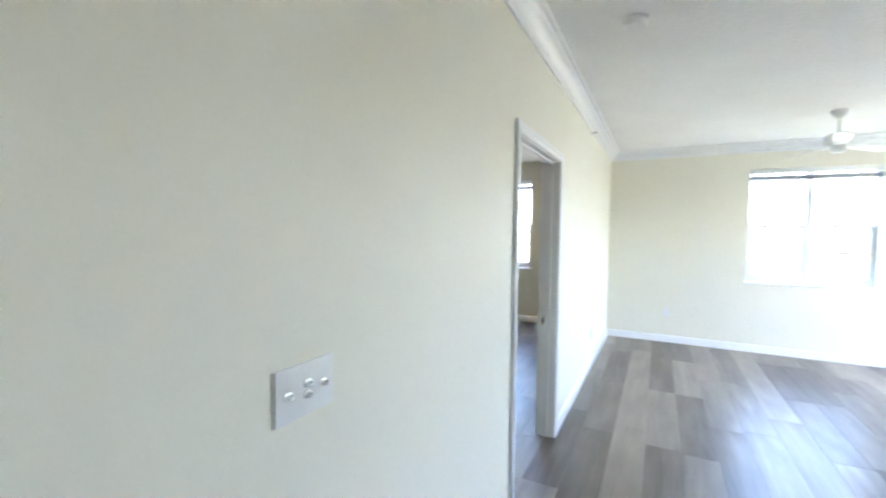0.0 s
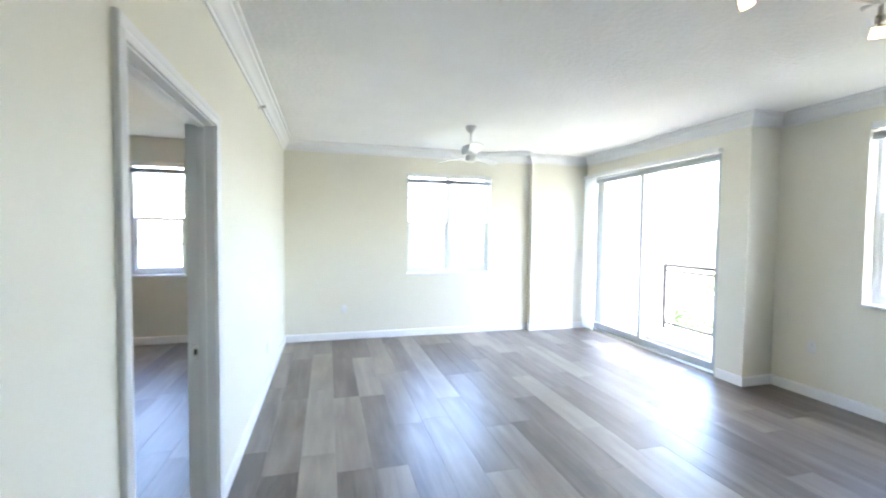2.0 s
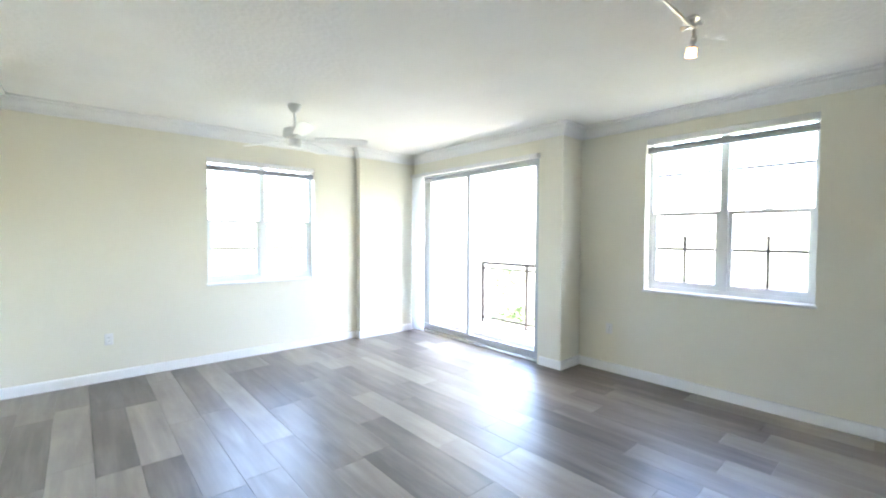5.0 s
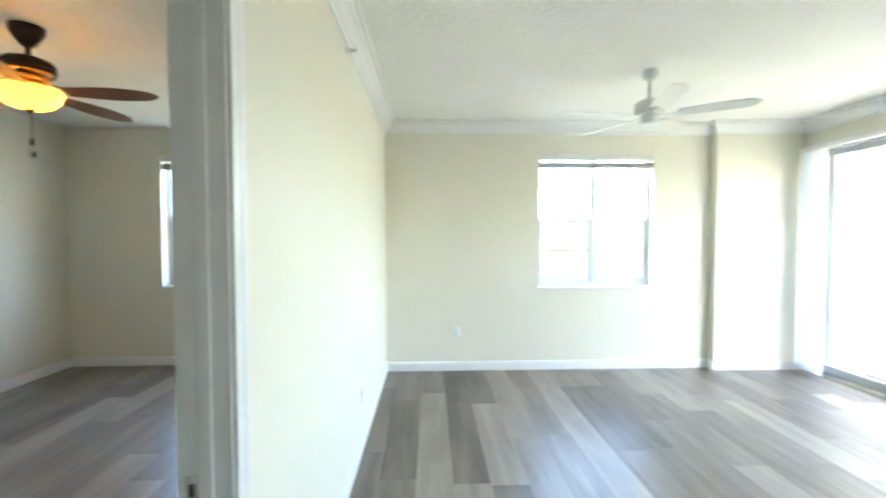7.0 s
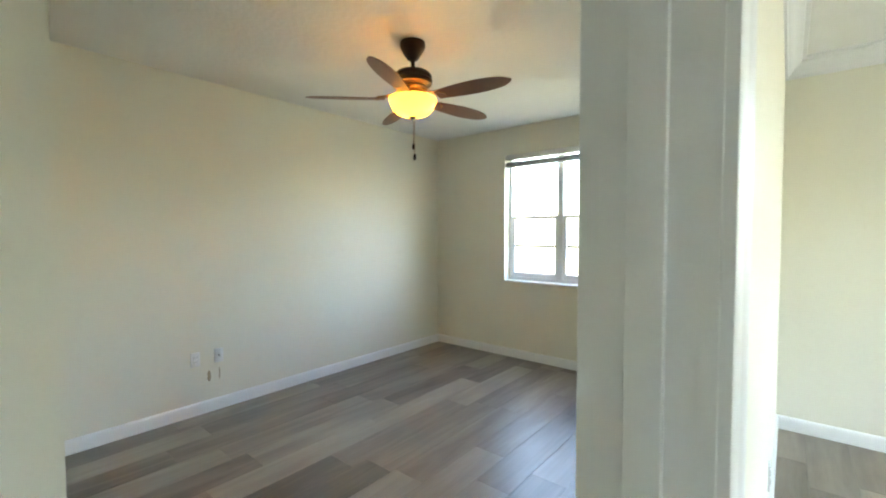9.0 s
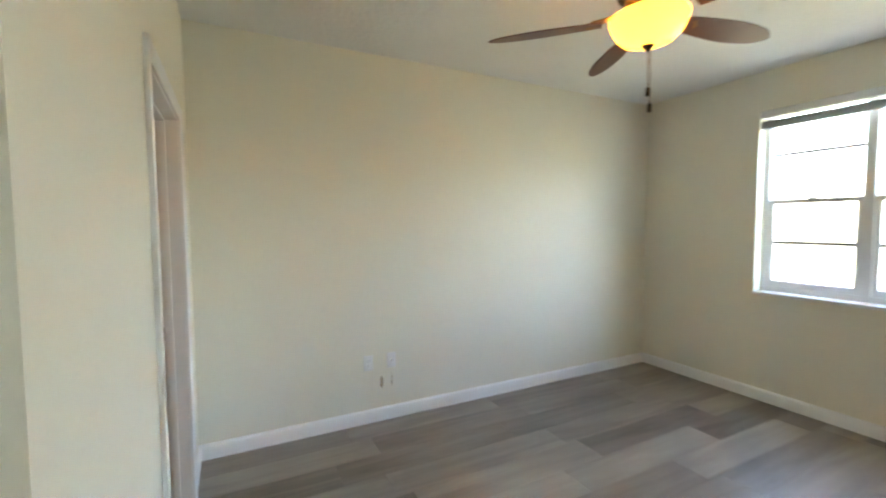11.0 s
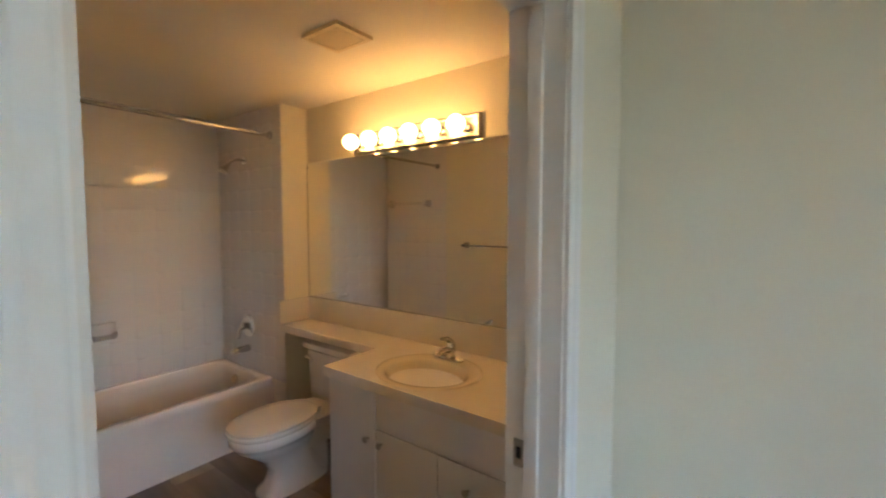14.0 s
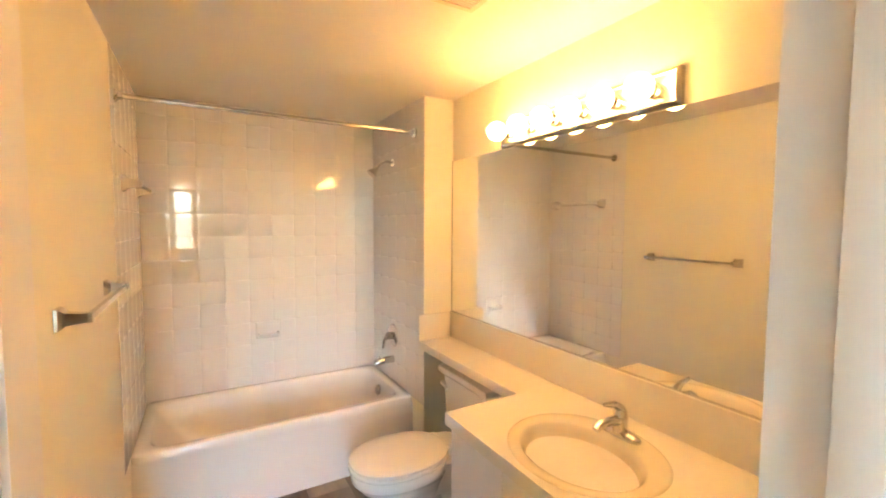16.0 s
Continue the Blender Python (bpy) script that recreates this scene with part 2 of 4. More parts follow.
def wall(name, axis, a0, a1, f0, f1, z0, z1, holes, material, label):
    """A wall along x or y from a0 to a1, between the faces f0 and f1, with openings (a0, a1, z0, z1) right through it."""
    A = sorted({a0, a1, *[v for h in holes for v in h[:2]]})
    Z = sorted({z0, z1, *[v for h in holes for v in h[2:]]})
    bm = B()

    def P(a, f, z):
        return (a, f, z) if axis == "x" else (f, a, z)

    def solid(i, k):
        if not (0 <= i < len(A) - 1 and 0 <= k < len(Z) - 1):
            return False
        a, z = (A[i] + A[i + 1]) / 2, (Z[k] + Z[k + 1]) / 2
        return not any(h[0] < a < h[1] and h[2] < z < h[3] for h in holes)

    def quad(*ps):
        bm.faces.new([bm.verts.new(p) for p in ps])

    for i in range(len(A) - 1):
        for k in range(len(Z) - 1):
            if not solid(i, k):
                continue
            l, r, b, t = A[i], A[i + 1], Z[k], Z[k + 1]
            for f in (f0, f1):
                quad(P(l, f, b), P(r, f, b), P(r, f, t), P(l, f, t))
            for ok, ps in ((solid(i - 1, k), (P(l, f0, b), P(l, f1, b), P(l, f1, t), P(l, f0, t))),
                           (solid(i + 1, k), (P(r, f0, b), P(r, f1, b), P(r, f1, t), P(r, f0, t))),
                           (solid(i, k - 1), (P(l, f0, b), P(r, f0, b), P(r, f1, b), P(l, f1, b))),
                           (solid(i, k + 1), (P(l, f0, t), P(r, f0, t), P(r, f1, t), P(l, f1, t)))):
                if not ok:
                    quad(*ps)
    bmesh.ops.remove_doubles(bm, verts=bm.verts, dist=1e-5)
    return structure(name, bm, material, label, "wall")


# ---- plan ----
H = 2.73            # ceiling of the living room and bedroom
HB = 2.335           # ceiling of the bathroom
YN, YNB = 7.53, 7.84      # north walls of the living room and the bedroom
XW, XWB = -0.60, -0.72    # partition, living side and bedroom side
XS, XE = 4.0, 4.385       # sliding door wall, east wall
YJ = 4.727          # jog between them
YC, XC = 7.43, 3.03       # column in the corner
YS = -1.2
BW = -4.25          # bedroom west wall
SB, SBI = 3.675, 3.535      # wall to the bathroom, both faces
RX = -1.92          # corner of the bedroom's entry recess
D1 = (2.93, 3.965)        # bedroom doorway along y
D2 = (-3.795, -2.9)     # bathroom doorway along x
DH, DH2 = 2.08, 2.045     # heights of the two openings
WINL = (1.093, 2.39, 0.92, 2.39)
WINB = (-3.195, -1.88, 0.915, 2.41)
WINE = (2.655, 3.995, 0.945, 2.49)
SLD = (5.04, 7.42, 0.0, 2.425)
MX = -4.703         # mirror wall
TX0, TX1 = -4.495, -2.968  # tub alcove, tile faces
TY0, TY1 = 0.53, 1.417    # back of the alcove, end of the wing wall
BX = -2.966         # bathroom east wall

wall("wall_north", "x", XWB, XS + 0.2, YN, YN + 0.25, 0, H + 0.1, [WINL], CREAM, "cream painted outer wall with a window")
wall("wall_bedroom_north", "x", BW - 0.12, XWB, YNB, YNB + 0.25, 0, H + 0.1, [WINB], CREAM, "cream painted bedroom wall with a window")
wall("wall_bedroom_step", "y", YN + 0.25, YNB + 0.25, XWB, XW, 0, H + 0.1, [], CREAM, "outer end of the partition")
wall("wall_bedroom_step_inner", "y", YN, YN + 0.25, XWB - 0.002, XWB, 0, H + 0.1, [], CREAM, "cream painted end of the partition")
wall("wall_column", "x", XC, XS, YC, YN, 0, H, [], CREAM, "cream painted shallow column in the corner")
wall("wall_sliding_door", "y", YJ, YN, XS, XS + 0.2, 0, H + 0.1, [SLD], CREAM, "cream painted wall round the sliding door")
wall("wall_jog", "x", XS + 0.2, XE + 0.25, YJ, YJ + 0.25, 0, H + 0.1, [], CREAM, "cream painted return beside the sliding door")
wall("wall_east", "y", YS, YJ, XE, XE + 0.25, 0, H + 0.1, [WINE], CREAM, "cream painted outer wall with a window")
wall("wall_south", "x", XW, XE + 0.25, YS - 0.12, YS, 0, H + 0.1, [], CREAM, "cream painted wall behind the walk")
wall("wall_partition", "y", YS - 0.12, YN, XWB, XW, 0, H + 0.1, [(*D1, 0, DH)], CREAM, "cream painted partition with the bedroom doorway")
wall("wall_bedroom_west", "y", SBI, YNB, BW - 0.12, BW, 0, H + 0.1, [], CREAM, "cream painted bedroom wall")
wall("wall_bathroom_door", "x", MX - 0.12, RX, SBI, SB, 0, H + 0.1, [(*D2, 0, DH2)], CREAM, "cream painted wall with the bathroom doorway")
wall("wall_recess_west", "y", 2.38, SBI, RX - 0.12, RX, 0, H + 0.1, [], CREAM, "cream painted side of the entry recess")
wall("wall_recess_south", "x", RX, XWB, 2.38, 2.5, 0, H + 0.1, [], CREAM, "cream painted end of the entry recess")
wall("wall_bath_west", "y", 0.40, SBI, MX - 0.12, MX, 0, HB + 0.1, [], CREAM, "cream painted wall behind the mirror")
wall("wall_bath_south", "x", MX - 0.12, BX + 0.12, 0.40, TY0 - 0.002, 0, HB + 0.1, [], GROUT, "wall behind the tub tiles")
wall("wall_bath_door_side", "y", 2.66, SBI, -2.872, -2.80, 0, HB + 0.1, [], CREAM, "cream painted wall behind the open door")
wall("wall_bath_east", "y", TY0 - 0.002, 2.66, BX, BX + 0.093, 0, HB + 0.1, [], CREAM, "cream painted bathroom side wall")
wall("wall_bath_wing", "x", MX, TX0 - 0.002, TY0 - 0.002, TY1, 0, HB, [], CREAM, "cream painted wing wall at the tub")

bm = B()
box(bm, XWB, XE + 0.25, YS - 0.12, YN + 0.25, H, H + 0.1)
structure("ceiling", bm, CEIL, "off-white knockdown textured ceiling", "ceiling")
bm = B()
box(bm, BW - 0.12, XWB - 0.001, 2.38, YNB + 0.25, H, H + 0.1)
structure("ceiling_bedroom", bm, CEIL, "off-white textured bedroom ceiling", "ceiling")
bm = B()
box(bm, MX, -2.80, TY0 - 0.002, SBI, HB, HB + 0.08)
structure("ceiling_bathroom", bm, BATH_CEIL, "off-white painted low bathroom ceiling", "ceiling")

# mouldings
CROWN = [(0.0, H - 0.125), (0.014, H - 0.125), (0.018, H - 0.105), (0.03, H - 0.098), (0.042, H - 0.075), (0.068, H - 0.048),
         (0.086, H - 0.038), (0.09, H - 0.022), (0.112, H - 0.016), (0.115, H), (0.0, H)]
bm = B()
sweep(bm, [(XW, YS), (XE, YS), (XE, YJ), (XS, YJ), (XS, YC), (XC, YC), (XC, YN), (XW, YN)], CROWN, True)
structure("trim_crown", bm, TRIM, "white stepped crown moulding round the living room ceiling", "crown moulding", 40)
BASE = [(0.0, 0.0), (0.016, 0.0), (0.016, 0.075), (0.012, 0.088), (0.006, 0.097), (0.0, 0.1)]


def baseboard(path):
    bm = B()
    sweep(bm, path, BASE)
    structure("baseboard", bm, TRIM, "white painted baseboard along the wall", "baseboard", 40)


CW = 0.06           # casing width
baseboard([(XW, D1[0] - CW), (XW, YS), (XE, YS), (XE, YJ), (XS, YJ), (XS, SLD[0] - 0.03)])
baseboard([(XS - 0.001, YC), (XC, YC), (XC, YN), (XW, YN), (XW, D1[1] + CW)])
baseboard([(XWB - 0.002, D1[1] + CW), (XWB - 0.002, YNB), (BW, YNB), (BW, SB), (D2[0] - CW, SB)])
baseboard([(D2[1] + CW, SB), (RX, SB), (RX, 2.5), (XWB, 2.5), (XWB, D1[0] - CW)])


# ---- doorways ----
def doorway(name, axis, a0, a1, f0, f1, label, sides=(True, True), strike_at=None, top=DH):
    """Lining, stops, casings on both faces and a strike plate, in an opening from a0 to a1 between the faces f0 < f1."""
    mid = ((a0 + a1) / 2, (f0 + f1) / 2)
    base = (mid[0], mid[1], 0) if axis == "x" else (mid[1], mid[0], 0)
    d = thing(name, base, label, "door frame", kind="structure")

    def bx(bm, a, b, f, g, z0, z1, bev=0.0):
        return box(bm, a, b, f, g, z0, z1, bev) if axis == "x" else box(bm, f, g, a, b, z0, z1, bev)

    lo, hi, t = f0 - 0.002, f1 + 0.002, 0.018
    part("jamb", bx(B(), a0, a0 + t, lo, hi, 0, top - t), TRIM, d)
    part("jamb", bx(B(), a1 - t, a1, lo, hi, 0, top - t), TRIM, d)
    part("head_jamb", bx(B(), a0, a1, lo, hi, top - t, top), TRIM, d)
    m = (f0 + f1) / 2
    for a in (a0 + t, a1 - t - 0.011):
        part("stop", bx(B(), a, a + 0.011, m - 0.018, m + 0.018, 0, top - t - 0.011, 0.002), TRIM, d)
    part("stop", bx(B(), a0 + t, a1 - t, m - 0.018, m + 0.018, top - t - 0.011, top - t, 0.002), TRIM, d)
    for face, out, on in ((f0, -1, sides[0]), (f1, 1, sides[1])):
        if not on:
            continue
        r = 0.006
        prof = [(0.0, 0.0), (0.0, 0.011), (0.006, 0.014), (0.02, 0.0155), (0.028, 0.011), (0.036, 0.013), (0.05, 0.019), (CW - 0.004, 0.019), (CW, 0.015), (CW, 0.0)]
        bm = B()
        loops = []
        for a, z, sa, sz in ((a0 + t - r, 0, -1, 0), (a0 + t - r, top - t + r, -1, 1), (a1 - t + r, top - t + r, 1, 1), (a1 - t + r, 0, 1, 0)):
            loop = []
            for w, h in prof:
                p = (a + sa * w, face + out * (h + 0.002), z + sz * w)
                loop.append(p if axis == "x" else (p[1], p[0], p[2]))
            loops.append(loop)
        rings(bm, loops)
        part("casing", bm, TRIM, d)
    if strike_at:
        a, face, s, high = strike_at
        pl = part("strike_plate", bx(B(), a, a + s * 0.002, face - 0.014, face + 0.014, high - 0.035, high + 0.035, 0.0), STEEL, d, "satin steel strike plate")
        part("latch_hole", bx(B(), a + s * 0.0015, a + s * 0.0026, face - 0.007, face + 0.005, high - 0.015, high + 0.015), DARK, pl)
    return d


doorway("door_1", "y", D1[0], D1[1], XWB, XW, "white painted frame of the open bedroom doorway", strike_at=(D1[1] - 0.018, -0.695, -1, 0.885))
doorway("door_2", "x", D2[0], D2[1], SBI, SB, "white painted frame of the bathroom doorway", sides=(False, True), top=DH2, strike_at=(D2[0] + 0.018, SBI + 0.036, 1, 0.94))


def panel_door():
    """Six-panel bathroom door, swung into the bathroom against its side wall."""
    hx, hy = -2.921, SBI + 0.002
    w, th, top = 0.85, 0.035, 2.02
    ang = math.atan2(-0.85, -0.075)
    m = Matrix.Translation((hx, hy, 0.008)) @ Matrix.Rotation(ang, 4, "Z")
    d = thing("panel_door", (hx, hy, 0.008), "white six-panel door standing open against the bathroom wall", "door")

    def put(name, bm, material, parent, label=""):
        bm.transform(m)
        return part(name, bm, material, parent, label)

    # local x runs from the hinge to the latch, the face to the room at y = -th
    bm = B()
    cols, rows = ((0.115, 0.375), (0.475, 0.735)), ((0.20, 0.78), (0.90, 1.55), (1.66, 1.90))
    xs = [0, *[v for c in cols for v in c], w]
    zs = [0, *[v for r in rows for v in r], top]
    for i in range(5):
        for k in range(7):
            if i % 2 and k % 2:
                box(bm, xs[i], xs[i + 1], -th + 0.011, -0.011, zs[k], zs[k + 1])
            else:
                box(bm, xs[i], xs[i + 1], -th, 0, zs[k], zs[k + 1])
    slab = put("slab", bm, DOORW, d)
    for c in cols:
        for r in rows:
            bm = B()
            for s, y0 in ((-1, -th + 0.011), (1, -0.011)):
                a = [(c[0] + o, y0 + s * h, r[0] + o, c[1] - o, r[1] - o) for o, h in ((0.002, 0.0), (0.012, 0.001), (0.04, 0.008))]
                rings(bm, [[(x0, y, z0), (x1, y, z0), (x1, y, z1), (x0, y, z1)] for x0, y, z0, x1, z1 in a])
            put("raised_panel", bm, DOORW, slab)
    bm = B()
    kx, kz = w - 0.065, 1.0
    lathe(bm, [(0.033, 0), (0.033, 0.004), (0.026, 0.009), (0.013, 0.014), (0.011, 0.03), (0.018, 0.038), (0.025, 0.048), (0.029, 0.062), (0.028, 0.076), (0.02, 0.088), (0.0, 0.093)],
          (kx, -th, kz), 24, axis_turn((0, -1, 0)))
    put("door_knob", bm, KNOB, d, "brushed nickel door knob")
    for z in (0.2, 1.0, 1.8):
        put("hinge", tube(B(), [(-0.004, -th - 0.004, z), (-0.004, -th - 0.004, z + 0.09)], 0.006), NICKEL, d)


panel_door()


# ---- windows ----
def window(name, axis, w, face, label, shade=0.1):
    """A twin single-hung window, set back in the wall; face: the inner wall face, the outside beyond it."""
    a0, a1, z0, z1 = w
    am = (a0 + a1) / 2
    base = (am, face + 0.15, z0) if axis == "x" else (face + 0.15, am, z0)
    d = thing(name, base, label, "window", kind="structure")

    def bx(bm, a, b, f, g, z, zz, bev=0.0):
        return box(bm, a, b, face + f, face + g, z, zz, bev) if axis == "x" else box(bm, face + f, face + g, a, b, z, zz, bev)

    part("window_sill", bx(B(), a0 - 0.012, a1 + 0.012, -0.014, 0.20, z0 - 0.022, z0 + 0.003, 0.004), TRIM, d, "white stone sill")
    bm = B()
    bx(bm, a0, a0 + 0.035, 0.115, 0.20, z0 + 0.003, z1)
    bx(bm, a1 - 0.035, a1, 0.115, 0.20, z0 + 0.003, z1)
    bx(bm, a0 + 0.035, a1 - 0.035, 0.115, 0.20, z1 - 0.035, z1)
    bx(bm, a0 + 0.035, a1 - 0.035, 0.115, 0.20, z0 + 0.003, z0 + 0.045)
    part("window_frame", bm, VINYL, d)
    part("mullion", bx(B(), am - 0.034, am + 0.034, 0.108, 0.20, z0 + 0.045, z1 - 0.035, 0.004), VINYL, d)
    zm = z0 + (z1 - z0) * 0.5
    for p, q in ((a0 + 0.035, am - 0.034), (am + 0.034, a1 - 0.035)):
        up = part("upper_sash", bx(B(), p, q, 0.165, 0.19, zm - 0.012, zm + 0.022), VINYL, d)
        part("pane", bx(B(), p, q, 0.176, 0.181, zm + 0.022, z1 - 0.035), GLASS, up).visible_shadow = False
        zt = (zm + z1) / 2 + 0.02
        part("muntin", bx(B(), p, q, 0.172, 0.175, zt - 0.0125, zt + 0.0125), MUNTIN, up)
        bm = B()
        bx(bm, p, q, 0.125, 0.16, zm - 0.014, zm + 0.02)
        bx(bm, p, q, 0.125, 0.16, z0 + 0.045, z0 + 0.095)
        bx(bm, p, p + 0.032, 0.125, 0.16, z0 + 0.095, zm - 0.014)
        bx(bm, q - 0.032, q, 0.125, 0.16, z0 + 0.095, zm - 0.014)
        low = part("lower_sash", bm, VINYL, d)
        part("pane", bx(B(), p + 0.032, q - 0.032, 0.14, 0.145, z0 + 0.095, zm - 0.014), GLASS, low).visible_shadow = False
        zq = z0 + 0.095 + (zm - z0 - 0.11) * 0.5
        part("muntin", bx(B(), p + 0.032, q - 0.032, 0.134, 0.139, zq - 0.0125, zq + 0.0125), MUNTIN, low)
        if name == "window_3":
            ac = (p + q) / 2
            part("muntin", bx(B(), ac - 0.012, ac + 0.012, 0.134, 0.139, z0 + 0.095, zq - 0.0125), MUNTIN, low)
            part("muntin", bx(B(), ac - 0.012, ac + 0.012, 0.134, 0.139, zq + 0.0125, zq + 0.13), MUNTIN, low)
        part("sash_lock", bx(B(), (p + q) / 2 - 0.03, (p + q) / 2 + 0.03, 0.115, 0.128, zm + 0.02, zm + 0.034, 0.003), VINYL, low)
    # raised shade under the head of the opening
    sbase = (am, face + 0.06, z1) if axis == "x" else (face + 0.06, am, z1)
    s = thing("window_shade", sbase, "raised grey cloth shade under a white headrail in the window", "window shade")
    part("headrail", bx(B(), a0 + 0.004, a1 - 0.004, 0.004, 0.062, z1 - 0.058, z1 - 0.001, 0.004), PLASTIC, s, "white headrail")
    bm = B()
    for i in range(5):
        bx(bm, a0 + 0.008, a1 - 0.008, 0.02 + 0.003 * (i % 2), 0.06, z1 - 0.089 - 0.008 * i, z1 - 0.0825 - 0.008 * i, 0.002)
    part("folded_cloth", bm, SHADE_CLOTH, s, "folded grey shade cloth")
    part("bottom_rail", bx(B(), a0 + 0.006, a1 - 0.006, 0.018, 0.064, z1 - 0.145, z1 - 0.1215, 0.004), SHADE_CLOTH, s)
    for u in (0.18, 0.82):
        ac = a0 + (a1 - a0) * u
        part("lift_cord", bx(B(), ac - 0.0015, ac + 0.0015, 0.04, 0.043, z1 - 0.083, z1 - 0.057), PLASTIC, s)


window("window_1", "x", WINL, YN, "white twin single-hung window with a raised shade")
window("window_2", "x", WINB, YNB, "white twin single-hung bedroom window with a raised shade")
window("window_3", "y", WINE, XE, "white twin single-hung window in the east wall with a raised shade")


def sliding_door():
    y0, y1, z0, z1 = SLD
    d = thing("sliding_door", (XS + 0.1, (y0 + y1) / 2, 0), "white framed glass sliding door to the balcony", "sliding door", kind="structure")
    bm = B()
    box(bm, XS + 0.03, XS + 0.15, y0, y0 + 0.035, 0, z1)
    box(bm, XS + 0.03, XS + 0.15, y1 - 0.035, y1, 0, z1)
    box(bm, XS + 0.03, XS + 0.15, y0 + 0.035, y1 - 0.035, z1 - 0.04, z1)
    part("door_frame", bm, ALUMINIUM, d)
    bm = B()
    box(bm, XS + 0.0, XS + 0.19, y0 + 0.001, y1 - 0.001, 0.001, 0.022)
    for x in (0.045, 0.09, 0.135):
        box(bm, XS + x, XS + x + 0.008, y0 + 0.035, y1 - 0.035, 0.022, 0.034)
    part("track", bm, STEEL, d, "aluminium door track")
    ym = 6.26
    for a, b, x in ((y0 + 0.035, ym + 0.03, XS + 0.06), (ym - 0.03, y1 - 0.035, XS + 0.105)):
        bm = B()
        box(bm, x, x + 0.035, a, a + 0.055, 0.034, z1 - 0.04)
        box(bm, x, x + 0.035, b - 0.055, b, 0.034, z1 - 0.04)
        box(bm, x, x + 0.035, a + 0.055, b - 0.055, z1 - 0.095, z1 - 0.04)
        box(bm, x, x + 0.035, a + 0.055, b - 0.055, 0.034, 0.115)
        p = part("panel_frame", bm, ALUMINIUM, d)
        part("pane", box(B(), x + 0.015, x + 0.02, a + 0.055, b - 0.055, 0.115, z1 - 0.095), GLASS, p).visible_shadow = False
    part("handle", box(B(), XS + 0.04, XS + 0.06, y0 + 0.05, y0 + 0.075, 0.9, 1.12, 0.006), ALUMINIUM, d)
    # vertical blinds drawn to one side
    s = thing("vertical_blind", (XS - 0.02, 7.25, z1), "white vertical blind drawn into a stack beside the sliding door", "blind")
    part("headrail", box(B(), XS - 0.07, XS - 0.003, y0 - 0.02, YC - 0.004, z1 - 0.03, z1 + 0.02, 0.004), PLASTIC, s, "white headrail")
    for i in range(10):
        y = 7.125 + i * 0.03
        bm = B()
        n = 5
        lo, hi = [], []
        for k in range(n):
            u = -0.5 + k / (n - 1)
            x, yy = XS - 0.05 + 0.034 * u, y + 0.08 * u + 0.006 * (1 - 4 * u * u)
            lo.append((x, yy))
        back = [(x + 0.0012, yy - 0.0012) for x, yy in lo[::-1]]
        rings(bm, [[(x, yy, z) for x, yy in lo + back] for z in (0.03, z1 - 0.032)])
        part("vane", bm, BLIND, s)


sliding_door()


# ---- ceiling fans ----
def blade_mesh(bm, hub, ang, r0, r1, w0, w1, z, pitch, th=0.006, taper=0.0):
    """A rounded fan blade; pitch in degrees about its length."""
    n = 14
    top, bot = [], []
    prof = []
    for i in range(n + 1):
        u = i / n
        w = (w0 + (w1 - w0) * math.sin(min(1, u * 1.35) * math.pi / 2)) * (1 if u < 0.82 else math.sqrt(max(0.02, 1 - ((u - 0.82) / 0.185) ** 2)))
        w *= 1 - taper * max(0.0, (u - 0.45) / 0.55) ** 1.6
        prof.append((r0 + (r1 - r0) * u, w))
    m = Matrix.Translation(hub) @ Matrix.Rotation(ang, 4, "Z") @ Matrix.Translation((0, 0, z)) @ Matrix.Rotation(radians(pitch), 4, "X")
    outline = [(r, w) for r, w in prof] + [(r, -w) for r, w in prof[::-1]]
    rings(bm, [[m @ Vector((r, w, h)) for r, w in outline] for h in (-th / 2, th / 2)])


def white_fan(x, y):
    f = thing("ceiling_fan", (x, y, H), "white five-blade ceiling fan hanging in the living room", "ceiling fan")
    part("canopy", lathe(B(), [(0.066, H), (0.066, H - 0.018), (0.05, H - 0.05), (0.03, H - 0.072), (0.012, H - 0.078)], (x, y, 0)), FANW, f)
    part("downrod", tube(B(), [(x, y, H - 0.07), (x, y, H - 0.225)], 0.011), FANW, f)
    part("motor_housing", lathe(B(), [(0.02, H - 0.211), (0.075, H - 0.218), (0.1, H - 0.236), (0.106, H - 0.266), (0.106, H - 0.301), (0.094, H - 0.321), (0.07, H - 0.328)], (x, y, 0), 32), FANW, f)
    part("switch_cup", lathe(B(), [(0.06, H - 0.328), (0.062, H - 0.341), (0.058, H - 0.381), (0.045, H - 0.396), (0.012, H - 0.400), (0.0, H - 0.400)], (x, y, 0)), FANW, f)
    for i in range(5):
        a = radians(-31 + 72 * i)
        bm = B()
        blade_mesh(bm, (x, y, 0), a, 0.19, 0.68, 0.05, 0.066, H - 0.328, -12)
        b = part("blade", bm, FANW, f)
        bm = B()
        m = Matrix.Translation((x, y, 0)) @ Matrix.Rotation(a, 4, "Z")
        rings(bm, [[m @ Vector((0.07 + t * 0.16, s * (0.014 + 0.022 * t), H - 0.328 - 0.012 * math.sin(t * 3.1) + h)) for s, h in ((1, 0.003), (1, -0.003), (-1, -0.003), (-1, 0.003))]
                   for t in (0, 0.25, 0.5, 0.75, 1.0)])
        part("blade_iron", bm, FANW, b)


